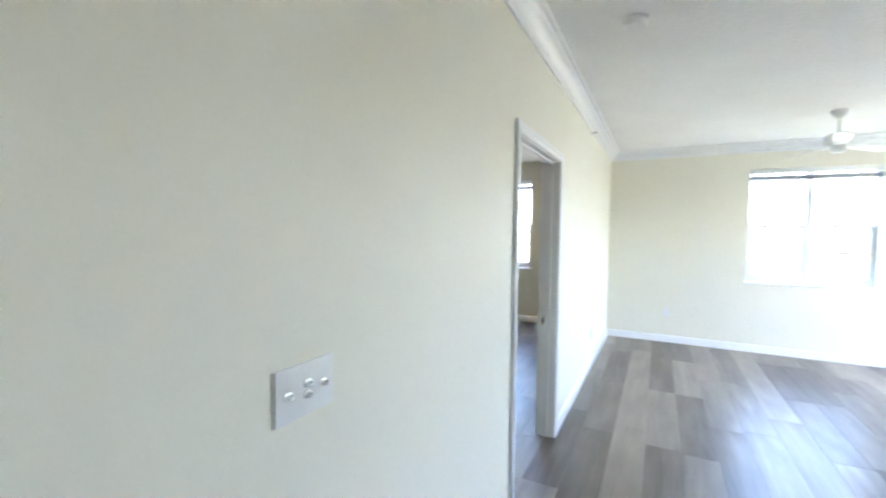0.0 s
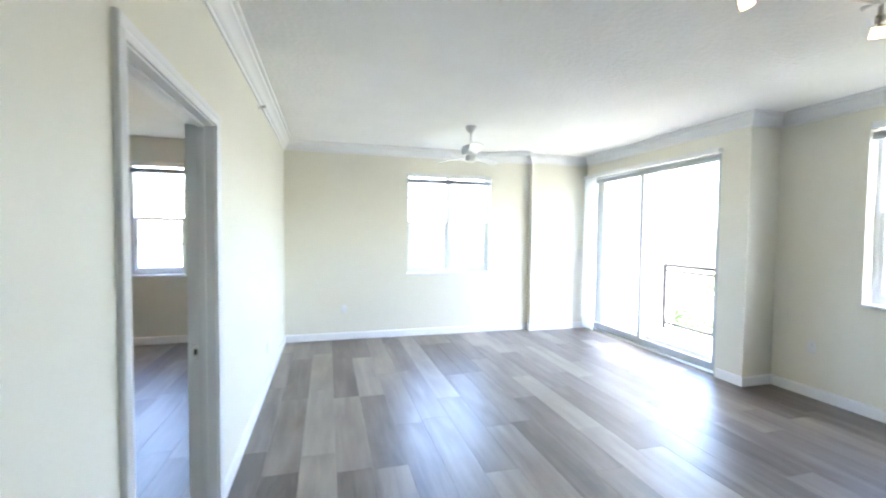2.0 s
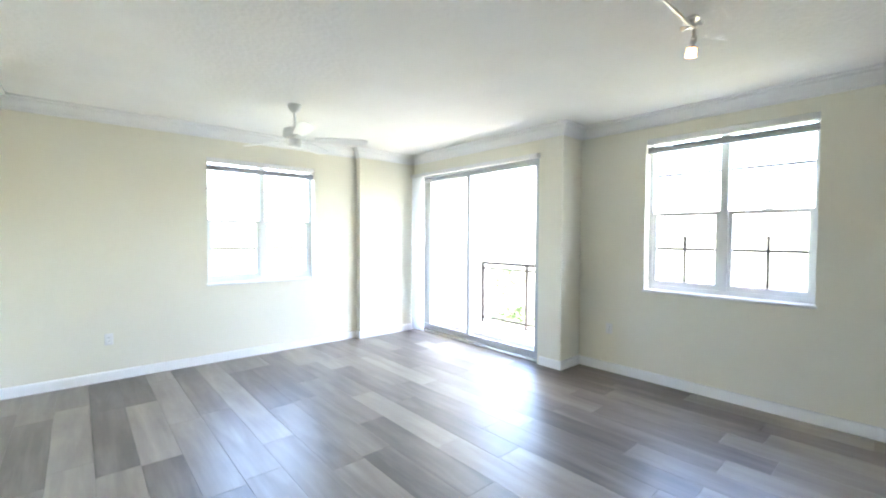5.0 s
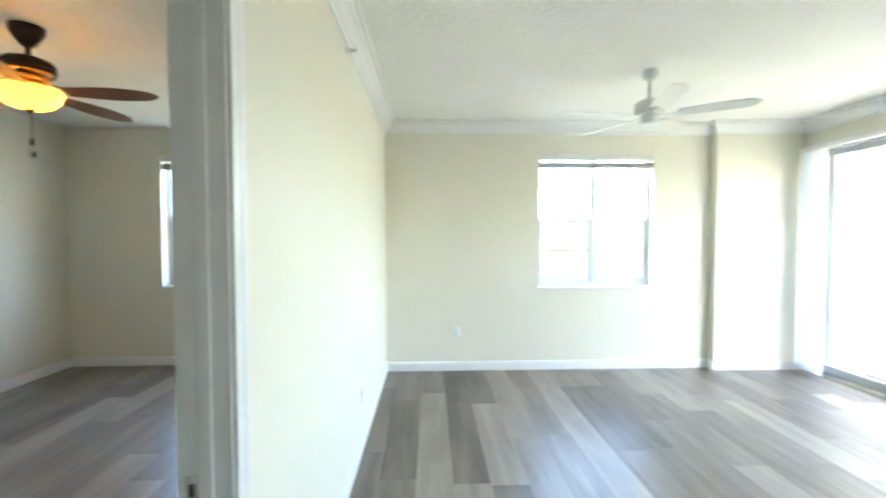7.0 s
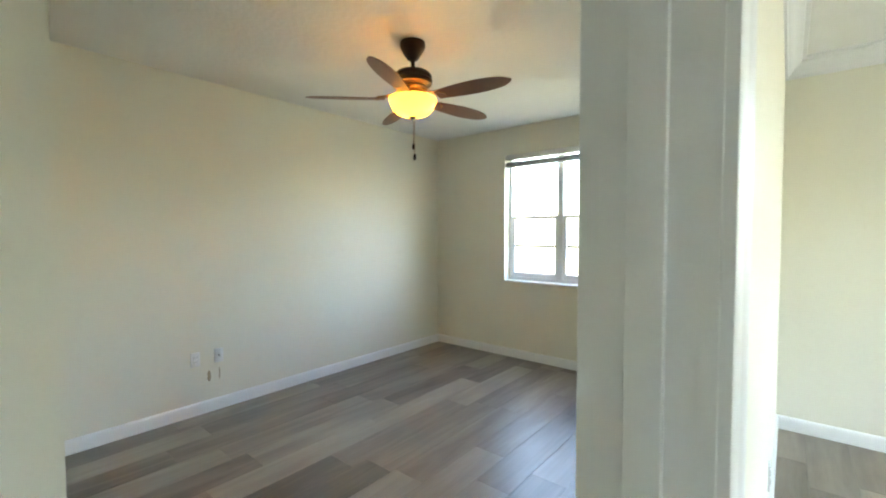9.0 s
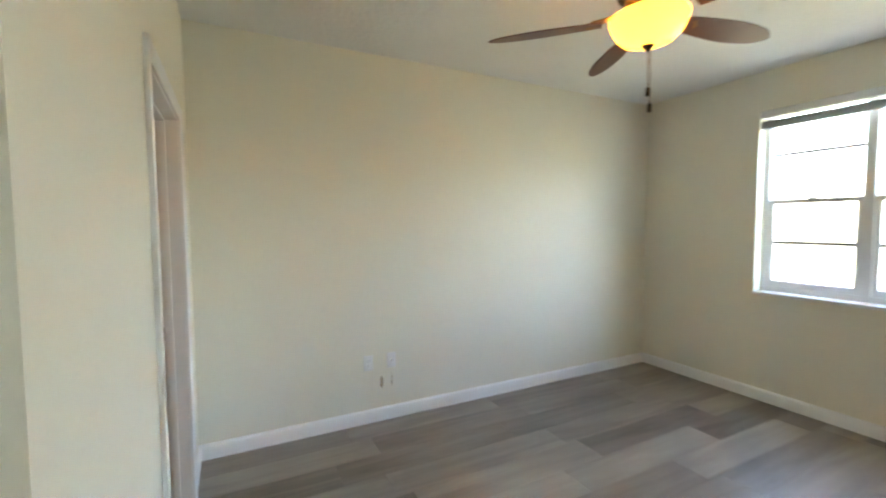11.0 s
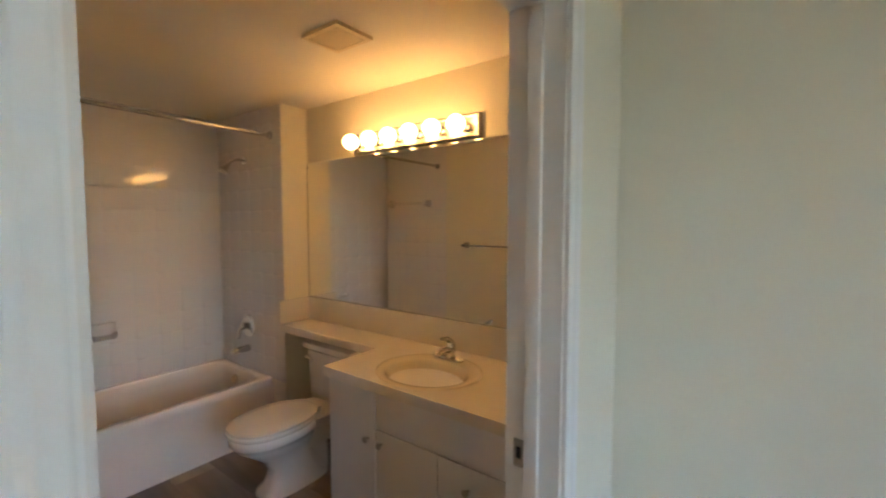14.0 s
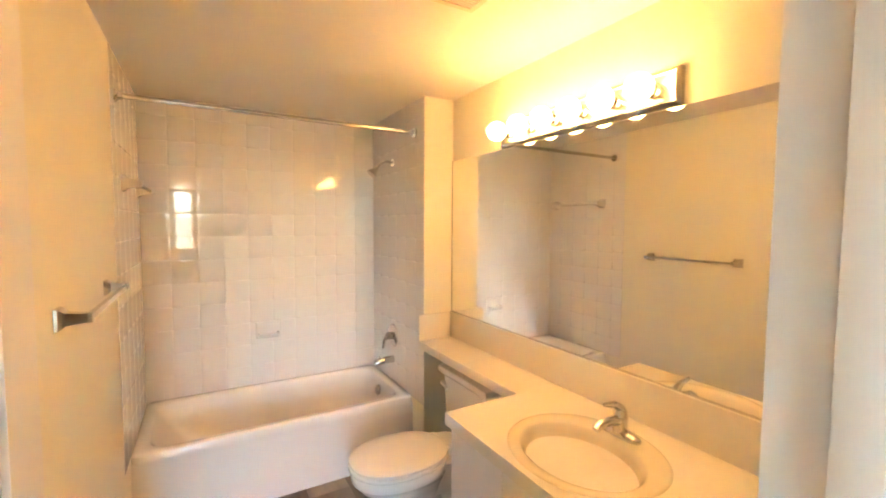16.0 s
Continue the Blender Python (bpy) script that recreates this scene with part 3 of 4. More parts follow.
def bronze_fan(x, y):
    T = 2.685        # top of the motor
    f = thing("ceiling_fan", (x, y, H), "bronze ceiling fan with walnut blades and a lit amber bowl", "ceiling fan")
    part("canopy", lathe(B(), [(0.082, H), (0.084, H - 0.02), (0.08, H - 0.04), (0.06, H - 0.075), (0.034, H - 0.11), (0.018, H - 0.12)], (x, y, 0)), BRONZE, f)
    part("downrod", tube(B(), [(x, y, H - 0.115), (x, y, T - 0.13)], 0.014), BRONZE, f)
    part("motor_housing", lathe(B(), [(0.0282, T - 0.1269), (0.0658, T - 0.1335), (0.1081, T - 0.1504), (0.1269, T - 0.1739), (0.1222, T - 0.1927), (0.1297, T - 0.2021), (0.1241, T - 0.2256), (0.0940, T - 0.2463), (0.0564, T - 0.2538)],
                                (x, y, 0), 36), BRONZE, f, "dark bronze motor housing")
    part("trim_band", lathe(B(), [(0.0940, T - 0.2463), (0.0987, T - 0.2519), (0.0893, T - 0.2726), (0.0705, T - 0.2820), (0.0658, T - 0.302), (0.11, T - 0.309), (0.112, T - 0.317), (0.0470, T - 0.319)], (x, y, 0), 36),
         BRASSY, f, "antique brass fitter band")
    bm = B()
    rings(bm, [[(x + r * math.cos(2 * math.pi * k / 40), y + r * math.sin(2 * math.pi * k / 40), z) for k in range(40)] for r, z in [(0.152, T - 0.316), (0.158, T - 0.323), (0.156, T - 0.334), (0.149, T - 0.355), (0.134, T - 0.386), (0.106, T - 0.415), (0.064, T - 0.432), (0.0188, T - 0.4375), (0.001, T - 0.4375)]], False, True)
    part("bowl", bm, BOWL, f, "lit amber glass bowl")
    for k in (0, 1, 2):
        bx, by = x + 0.07 * math.cos(2.1 * k), y + 0.07 * math.sin(2.1 * k)
        part("bulb", lathe(B(), [(0.001, T - 0.325), (0.02, T - 0.33), (0.026, T - 0.35), (0.02, T - 0.37), (0.001, T - 0.375)], (bx, by, 0), 14), FAN_BULB, f, "lit bulb inside the bowl")
    part("finial", lathe(B(), [(0.0263, T - 0.436), (0.0245, T - 0.443), (0.0131, T - 0.451), (0.0084, T - 0.46), (0.0, T - 0.466)], (x, y, 0), 16), BRONZE, f)
    for i in range(5):
        a = radians(8 + 72 * i)
        bm = B()
        blade_mesh(bm, (x, y, 0), a, 0.185, 0.69, 0.046, 0.073, T - 0.322, -12, taper=0.45)
        b = part("blade", bm, BLADE, f, "walnut brown blade")
        bm = B()
        m = Matrix.Translation((x, y, 0)) @ Matrix.Rotation(a, 4, "Z")
        rings(bm, [[m @ Vector((0.076 + t * 0.175, s * w, T - 0.262 - 0.062 * t ** 0.6 + h)) for s, h in ((1, 0.004), (1, -0.004), (-1, -0.004), (-1, 0.004))]
                   for t, w in ((0, 0.018), (0.3, 0.013), (0.6, 0.02), (0.85, 0.034), (1.0, 0.012))])
        part("blade_iron", bm, BRASSY, b, "antique brass blade iron")
    for dx, z in ((0.006, T - 0.68), (-0.005, T - 0.61)):
        c = part("pull_chain", tube(B(), [(x + dx, y + 0.01, T - 0.455), (x + dx, y + 0.01, z)], 0.0018, 6), BRASSY, f)
        part("chain_fob", lathe(B(), [(0.003, z + 0.004), (0.008, z), (0.009, z - 0.03), (0.004, z - 0.036)], (x + dx, y + 0.01, 0), 10), BRONZE, c)


white_fan(1.54, 6.062)
bronze_fan(-2.48, 5.51)


# ---- track light ----
def track_light():
    y, zr = 3.0, H - 0.045
    f = thing("track_light", (1.7, y, H), "brushed nickel ceiling rail with small glass spot heads", "track light")
    part("rail", tube(B(), [(0.6, y, zr), (2.63, y, zr)], 0.0095, 12), NICKEL, f)
    for x in (0.75, 2.6):
        p = part("standoff", lathe(B(), [(0.04, H), (0.04, H - 0.01), (0.016, H - 0.016), (0.014, H - 0.034), (0.02, H - 0.036), (0.02, H - 0.056), (0.0, H - 0.058)], (x, y, 0), 18), NICKEL, f)
        part("wing_screw", tube(B(), [(x, y - 0.055, zr), (x, y - 0.03, zr), (x, y + 0.03, zr), (x, y + 0.055, zr)], [0.014, 0.008, 0.008, 0.014], 10), NICKEL, p)
    for x, tilt in ((1.73, (0.35, -0.15, -1)), (2.64, (0.1, 0.2, -1))):
        part("stem", tube(B(), [(x, y, zr + 0.008), (x, y, H - 0.1)], [0.013, 0.009], 12), NICKEL, f)
        q = axis_turn(tilt)
        h = part("spot_head", lathe(B(), [(0.01, -0.008), (0.017, 0.0), (0.017, 0.03), (0.011, 0.036), (0.011, 0.046), (0.034, 0.05), (0.034, 0.056), (0.0, 0.057)], (x, y, H - 0.1), 20, q), NICKEL, f)
        part("pivot_screw", tube(B(), [(x - 0.03, y, H - 0.108), (x + 0.03, y, H - 0.108)], 0.006, 8), NICKEL, h)
        part("lamp_glass", lathe(B(), [(0.026, 0.058), (0.027, 0.08), (0.029, 0.1), (0.024, 0.103), (0.0, 0.1)], (x, y, H - 0.1), 18, q), SPOT_LIT, h, "lit warm glass lamp")


track_light()


# ---- small wall and ceiling fittings ----
def on_wall(face, out, along):
    """Axes for a thing on a wall: along it, out of it and up."""
    o, a = Vector(out), Vector(along)
    return Matrix(((a.x, o.x, 0, face[0]), (a.y, o.y, 0, face[1]), (0, 0, 1, face[2]), (0, 0, 0, 1)))


def wall_plate(name, m, w, h, label, jacks=(), slots=(), toggles=()):
    loc = m.translation
    d = thing(name, loc, label, "wall plate" if jacks else "outlet")

    def put(n, bm, material, label=""):
        bm.transform(m)
        return part(n, bm, material, d, label)

    put("plate", box(B(), -w / 2, w / 2, 0.0, 0.007, -h / 2, h / 2, 0.003), PLASTIC)
    for a, z in slots:
        put("receptacle", box(B(), a - 0.016, a + 0.016, 0.007, 0.009, z - 0.014, z + 0.014, 0.004), PLASTIC)
        for s in (-0.006, 0.006):
            put("slot", box(B(), a + s - 0.0012, a + s + 0.0012, 0.0088, 0.0094, z - 0.002, z + 0.007), DARK)
    for a, z in jacks:
        bm = B()
        lathe(bm, [(0.009, 0), (0.009, 0.003), (0.006, 0.004), (0.006, 0.012), (0.004, 0.012), (0.0, 0.009)], (a, 0.007, z), 14, axis_turn((0, 1, 0)))
        put("jack", bm, STEEL, "threaded metal jack")
    for a, z in toggles:
        put("toggle", box(B(), a - 0.005, a + 0.005, 0.007, 0.012, z - 0.009, z + 0.009, 0.002), PLASTIC)
    for z in (-h * 0.36, h * 0.36):
        put("screw", lathe(B(), [(0.003, 0), (0.003, 0.0012), (0.0, 0.0015)], (0, 0.007, z), 8, axis_turn((0, 1, 0))), PLASTIC)


JP = on_wall((XW, 1.464, 1.216), (1, 0, 0), (0, 1, 0))
wall_plate("media_plate", JP, 0.165, 0.115, "white triple media plate with metal jacks on the cream wall", jacks=((-0.05, 0.0), (0.003, 0.012), (0.003, -0.012), (0.05, 0.0)))
DUO = ((0, 0.02), (0, -0.02))
for pos, out, along in (((XW, 5.855, 0.385), (1, 0, 0), (0, 1, 0)), ((0.19, YN, 0.425), (0, -1, 0), (1, 0, 0)), ((XE, 4.36, 0.477), (-1, 0, 0), (0, 1, 0)),
                        ((BW, 4.79, 0.457), (1, 0, 0), (0, 1, 0))):
    wall_plate("outlet", on_wall(pos, out, along), 0.072, 0.116, "white duplex outlet low on the cream wall", slots=DUO)
wall_plate("cable_outlet", on_wall((BW, 4.972, 0.457), (1, 0, 0), (0, 1, 0)), 0.072, 0.116, "white cable plate with one metal jack on the bedroom wall", jacks=((0, 0),))

for i, (y, w, z0, z1) in enumerate(((4.892, 0.028, 0.25, 0.345), (4.975, 0.009, 0.25, 0.355))):
    bm = B()
    n = 12
    loop = [(BW + 0.0005, y + w * 0.5 * math.cos(2 * math.pi * k / n) * (1 + 0.25 * math.sin(3 * k)), (z0 + z1) / 2 + (z1 - z0) / 2 * math.sin(2 * math.pi * k / n)) for k in range(n)]
    rings(bm, [loop, [(BW + 0.0012, b, c) for _, b, c in loop]])
    ob = new("wall_scuff", mesh_of("wall_scuff", bm, SCUFF))
    tagged(ob, "brown drip stain on the wall below the cable plate", "stain")


def sprinkler(y, z):
    d = thing("sprinkler", (XW, y, z), "small metal sidewall fire sprinkler high on the cream wall", "sprinkler")
    q = axis_turn((1, 0, 0))
    part("escutcheon", lathe(B(), [(0.032, 0), (0.032, 0.003), (0.014, 0.012), (0.01, 0.02)], (XW, y, z), 18, q), PLASTIC, d)
    part("head", lathe(B(), [(0.009, 0.012), (0.011, 0.03), (0.006, 0.04), (0.005, 0.055), (0.0, 0.056)], (XW, y, z), 12, q), STEEL, d)
    part("deflector", box(B(), XW + 0.05, XW + 0.056, y - 0.014, y + 0.014, z - 0.01, z + 0.016, 0.002), STEEL, d)


sprinkler(5.432, 2.585)
d = thing("smoke_detector", (-0.09, 3.39, H), "round white smoke detector on the ceiling", "smoke detector")
part("base_ring", lathe(B(), [(0.072, H), (0.072, H - 0.012), (0.064, H - 0.014)], (-0.09, 3.39, 0), 28), PLASTIC, d)
part("cover", lathe(B(), [(0.066, H - 0.012), (0.064, H - 0.03), (0.054, H - 0.042), (0.0, H - 0.044)], (-0.09, 3.39, 0), 28), PLASTIC, d)


def wall_grille(x0, x1, z0, z1):
    y = SB
    d = thing("wall_grille", ((x0 + x1) / 2, y, z0), "white louvred air grille high on the bedroom wall", "air grille")
    bm = B()
    for a, b, c, e in ((x0, x1, z0, z0 + 0.025), (x0, x1, z1 - 0.025, z1), (x0, x0 + 0.025, z0 + 0.025, z1 - 0.025), (x1 - 0.025, x1, z0 + 0.025, z1 - 0.025)):
        box(bm, a, b, y + 0.001, y + 0.012, c, e)
    part("frame", bm, TRIM, d)
    part("backing", box(B(), x0 + 0.02, x1 - 0.02, y + 0.0005, y + 0.002, z0 + 0.02, z1 - 0.02), DARK, d)
    k = int((z1 - z0 - 0.05) / 0.022)
    for i in range(k):
        z = z0 + 0.036 + i * (z1 - z0 - 0.072) / (k - 1)
        part("slat", box(B(), x0 + 0.025, x1 - 0.025, y + 0.003, y + 0.009, z - 0.007, z + 0.006), TRIM, d)


wall_grille(-2.5, -2.06, 2.07, 2.42)

# ---- bathroom ----
def tub():
    f = thing("bathtub", ((TX0 + TX1) / 2, 0.90, 0), "white enamelled alcove bathtub", "bathtub")
    x0, x1, y0, y1, zr = TX0 + 0.002, TX1 - 0.002, TY0 + 0.002, 1.265, 0.41
    cx, cy = (x0 + x1) / 2, (y0 + y1) / 2
    n = 56
    bm = B()
    hx, hy = (x1 - x0) / 2, (y1 - y0) / 2
    loops = [oval(cx, cy, zr - 0.05, hx, hy, n, 40), oval(cx, cy, zr - 0.008, hx, hy, n, 40), oval(cx, cy, zr, hx - 0.008, hy - 0.008, n, 30),
             oval(cx, cy, zr, hx - 0.055, hy - 0.045, n, 9), oval(cx, cy, zr - 0.012, hx - 0.066, hy - 0.056, n, 8),
             oval(cx - 0.01, cy, zr - 0.06, hx - 0.085, hy - 0.068, n, 7), oval(cx - 0.05, cy, zr - 0.2, hx - 0.15, hy - 0.095, n, 5.5),
             oval(cx - 0.1, cy, 0.1, hx - 0.24, hy - 0.13, n, 4.5), oval(cx - 0.12, cy, 0.07, hx - 0.31, hy - 0.18, n, 4)]
    rings(bm, loops, False, True)
    part("basin", bm, TUBM, f, smooth=50)
    bm = B()
    rings(bm, [[(x0, y1 - o, z), (x1, y1 - o, z), (x1, y1 - 0.12, z), (x0, y1 - 0.12, z)] for o, z in ((-0.02, 0.0), (-0.018, 0.05), (0.0, 0.1), (0.004, zr - 0.06), (0.004, zr - 0.045))])
    part("apron", bm, TUBM, f, smooth=50)
    part("overflow_plate", lathe(B(), [(0.036, 0), (0.036, 0.006), (0.03, 0.012), (0.0, 0.014)], (x0 + 0.105, 0.91, 0.345), 20, axis_turn((1, 0, 0.15))), CHROME, f, "chrome overflow plate")
    part("drain", lathe(B(), [(0.03, 0), (0.03, 0.003), (0.0, 0.004)], (x0 + 0.36, cy, 0.0705), 18), CHROME, f)
    return f


tub()
d = thing("tub_spout", (TX0, 0.93, 0.56), "chrome tub spout on the tiled wall", "tub spout")
part("spout_body", tube(B(), [(TX0, 0.93, 0.565), (TX0 + 0.06, 0.93, 0.565), (TX0 + 0.11, 0.93, 0.56), (TX0 + 0.135, 0.93, 0.548)], [0.026, 0.025, 0.024, 0.018], 16), CHROME, d)
part("diverter", tube(B(), [(TX0 + 0.11, 0.93, 0.575), (TX0 + 0.11, 0.93, 0.605)], 0.006), CHROME, d)
d = thing("shower_valve", (TX0, 0.93, 0.74), "chrome single-lever shower valve on the tiled wall", "shower valve")
part("escutcheon", lathe(B(), [(0.085, 0), (0.083, 0.006), (0.05, 0.012), (0.028, 0.018), (0.026, 0.05), (0.0, 0.053)], (TX0, 0.93, 0.74), 28, axis_turn((1, 0, 0))), CHROME, d)
part("lever", tube(B(), [(TX0 + 0.04, 0.93, 0.74), (TX0 + 0.07, 0.925, 0.71), (TX0 + 0.075, 0.92, 0.65)], [0.015, 0.012, 0.009], 12), CHROME, d)
d = thing("shower", (TX0, 0.93, 2.0), "chrome shower head on a bent arm over the tub", "shower")
part("flange", lathe(B(), [(0.028, 0), (0.026, 0.005), (0.012, 0.009)], (TX0, 0.93, 1.99), 18, axis_turn((1, 0, 0))), CHROME, d)
part("arm", tube(B(), [(TX0, 0.93, 1.99), (TX0 + 0.05, 0.93, 1.995), (TX0 + 0.09, 0.93, 1.98), (TX0 + 0.12, 0.93, 1.95)], 0.0095, 12), CHROME, d)
part("head", lathe(B(), [(0.012, 0), (0.016, 0.02), (0.016, 0.03), (0.036, 0.065), (0.036, 0.075), (0.0, 0.078)], (TX0 + 0.115, 0.93, 1.955), 22, axis_turn((0.65, 0, -0.76))), CHROME, d)
d = thing("shower_rod", (TX0, 1.285, 2.135), "chrome shower curtain rod across the tub alcove", "shower rod")
part("rod", tube(B(), [(TX0 + 0.005, 1.285, 2.135), (TX1 - 0.005, 1.285, 2.135)], 0.0127, 14), CHROME, d)
for x, s in ((TX0, 1), (TX1, -1)):
    part("end_flange", lathe(B(), [(0.03, 0), (0.029, 0.008), (0.017, 0.014), (0.016, 0.03), (0.013, 0.03)], (x, 1.285, 2.135), 20, axis_turn((s, 0, 0))), CHROME, d)


def soap_dish(x, y, z, m, w, label):
    d = thing("soap_dish", (x, y, z), label, "soap dish")
    bm = B()
    box(bm, -w / 2, w / 2, 0, 0.012, -0.06, 0.06, 0.008)
    bm.transform(m)
    part("back_plate", bm, PORCELAIN, d)
    bm = B()
    rings(bm, [[(sx * a, b, -0.045 + h) for sx, b in ((-1, 0.01), (1, 0.01), (1, o), (-1, o))] for a, o, h in ((w * 0.36, 0.05, 0), (w * 0.42, 0.075, 0.025), (w * 0.42, 0.078, 0.035), (w * 0.38, 0.07, 0.035), (w * 0.34, 0.05, 0.012))])
    bm.transform(m)
    part("tray", bm, PORCELAIN, d)


soap_dish(-3.695, TY0, 0.788, on_wall((-3.695, TY0, 0.788), (0, 1, 0), (1, 0, 0)), 0.16, "white ceramic soap dish set in the tiled wall")


def ceramic_bar(y0, y1, z):
    d = thing("ceramic_towel_bar", (TX1, (y0 + y1) / 2, z), "white ceramic towel bar on the tiled side wall", "towel bar")
    for y in (y0, y1):
        bm = B()
        rings(bm, [[(TX1 - o, y - a, z - b), (TX1 - o, y + a, z - b), (TX1 - o, y + a, z + b), (TX1 - o, y - a, z + b)] for o, a, b in ((0, 0.036, 0.04), (0.01, 0.034, 0.038), (0.025, 0.02, 0.025), (0.075, 0.016, 0.02), (0.085, 0.012, 0.015))])
        part("post", bm, PORCELAIN, d, smooth=60)
    part("bar", tube(B(), [(TX1 - 0.065, y0, z), (TX1 - 0.065, y1, z)], 0.011, 12), PORCELAIN, d)


ceramic_bar(0.62, 1.17, 1.745)


def towel_bar(y0, y1, z):
    d = thing("towel_bar", (BX, (y0 + y1) / 2, z), "chrome towel bar on the bathroom side wall", "towel bar")
    for y in (y0, y1):
        bm = B()
        rings(bm, [[(BX - o, y - a, z - a), (BX - o, y + a, z - a), (BX - o, y + a, z + a), (BX - o, y - a, z + a)] for o, a in ((0, 0.03), (0.008, 0.028), (0.02, 0.017), (0.055, 0.013), (0.075, 0.013))])
        part("post", bm, CHROME, d)
    part("bar", box(B(), BX - 0.074, BX - 0.058, y0, y1, z - 0.008, z + 0.008, 0.002), CHROME, d)


towel_bar(1.66, 2.29, 1.3)


def toilet(cy):
    f = thing("toilet", (-4.270, cy, 0), "white two-piece toilet with its lid closed, tucked under the counter shelf", "toilet")
    bm = B()
    rings(bm, [oval(-4.235, cy, 0, 0.215, 0.112, 36, 3), oval(-4.235, cy, 0.025, 0.21, 0.108, 36, 3), oval(-4.235, cy, 0.05, 0.17, 0.088, 36, 2.8), oval(-4.225, cy, 0.13, 0.135, 0.078, 36, 2.5),
               oval(-4.195, cy, 0.2, 0.15, 0.095, 36, 2.3), oval(-4.155, cy, 0.26, 0.19, 0.132, 36, 2.2), oval(-4.13, cy, 0.31, 0.228, 0.166, 36, 2.2), oval(-4.125, cy, 0.335, 0.238, 0.176, 36, 2.2),
               oval(-4.125, cy, 0.34, 0.246, 0.183, 36, 2.2), oval(-4.125, cy, 0.378, 0.246, 0.183, 36, 2.2), oval(-4.125, cy, 0.39, 0.24, 0.178, 36, 2.2)])
    part("bowl", bm, PORCELAIN, f, smooth=60)
    bm = B()
    rings(bm, [oval(-4.370, cy, z, a, b, 24, 4) for z, a, b in ((0.2, 0.12, 0.09), (0.33, 0.13, 0.13), (0.385, 0.13, 0.15))])
    part("trapway", tube(B(), [(-4.15, cy, 0.2), (-4.25, cy, 0.255), (-4.34, cy, 0.24), (-4.39, cy, 0.15), (-4.4, cy, 0.02)], [0.07, 0.078, 0.08, 0.078, 0.075], 16), PORCELAIN, f, smooth=60)
    part("rear_deck", bm, PORCELAIN, f, smooth=60)
    bm = B()
    rings(bm, [oval(-4.120, cy, z, a, b, 40, 2.25) for z, a, b in ((0.391, 0.247, 0.186), (0.395, 0.252, 0.19), (0.408, 0.252, 0.19), (0.412, 0.246, 0.185))])
    part("seat", bm, PORCELAIN, f, smooth=60)
    bm = B()
    rings(bm, [oval(-4.120, cy, z, a, b, 40, 2.25) for z, a, b in ((0.413, 0.243, 0.183), (0.416, 0.249, 0.188), (0.427, 0.248, 0.187), (0.435, 0.225, 0.168), (0.438, 0.15, 0.11))])
    part("lid", bm, PORCELAIN, f, smooth=60)
    for s in (-1, 1):
        part("lid_hinge", box(B(), -4.370, -4.340, cy + s * 0.075 - 0.02, cy + s * 0.075 + 0.02, 0.39, 0.43, 0.008), PORCELAIN, f)
    bm = B()
    rings(bm, [[(-4.693, cy - b, z), (-4.693 + a, cy - b + 0.015, z), (-4.693 + a, cy + b - 0.015, z), (-4.693, cy + b, z)] for z, a, b in ((0.39, 0.18, 0.2), (0.42, 0.195, 0.21), (0.7, 0.205, 0.222))])
    bmesh.ops.bevel(bm, geom=[e for e in bm.edges], offset=0.012, segments=2, affect="EDGES")
    part("tank", bm, PORCELAIN, f, smooth=50)
    part("tank_lid", box(B(), -4.698, -4.468, cy - 0.235, cy + 0.235, 0.702, 0.74, 0.012), PORCELAIN, f, smooth=50)
    q = tube(B(), [(-4.480, cy - 0.17, 0.655), (-4.455, cy - 0.17, 0.655)], 0.011)
    h = part("flush_lever", q, PORCELAIN, f)
    part("lever_arm", tube(B(), [(-4.458, cy - 0.17, 0.655), (-4.450, cy - 0.10, 0.648)], [0.008, 0.006]), PORCELAIN, h)


toilet(1.885)


def vanity():
    x0, x1, y0, y1, zt = MX + 0.002, -4.132, 2.385, SBI - 0.003, 0.782
    v = thing("vanity_cabinet", (-4.4, 3.0, 0), "white laminate bathroom vanity with two doors and drawers", "vanity cabinet")
    bm = B()
    box(bm, x0, x1, y0, y1, 0.1, zt)
    box(bm, x0, x1 - 0.06, y0 + 0.001, y1 - 0.001, 0.0, 0.1)
    part("body", bm, CABINET, v)

    def front(name, a, b, c, e, knob=None, parent=v):
        p = part(name, box(B(), x1 + 0.001, x1 + 0.019, a, b, c, e, 0.002), CABINET, parent)
        if knob:
            part("knob", lathe(B(), [(0.006, 0), (0.006, 0.012), (0.013, 0.018), (0.015, 0.025), (0.01, 0.03), (0.0, 0.031)], (x1 + 0.019, *knob), 16, axis_turn((1, 0, 0))), KNOB, p, "small nickel knob")

    front("cabinet_door", y0 + 0.004, 2.701, 0.112, 0.772, (2.662, 0.552))
    front("false_front", 2.705, 3.36, 0.608, 0.772)
    front("cabinet_door", 2.705, 3.052, 0.112, 0.602, (2.746, 0.548))
    front("drawer", 3.056, 3.36, 0.442, 0.602, (3.2, 0.515))
    front("drawer", 3.056, 3.36, 0.112, 0.436, (3.2, 0.258))
    front("filler", 3.365, y1, 0.112, 0.772)


vanity()


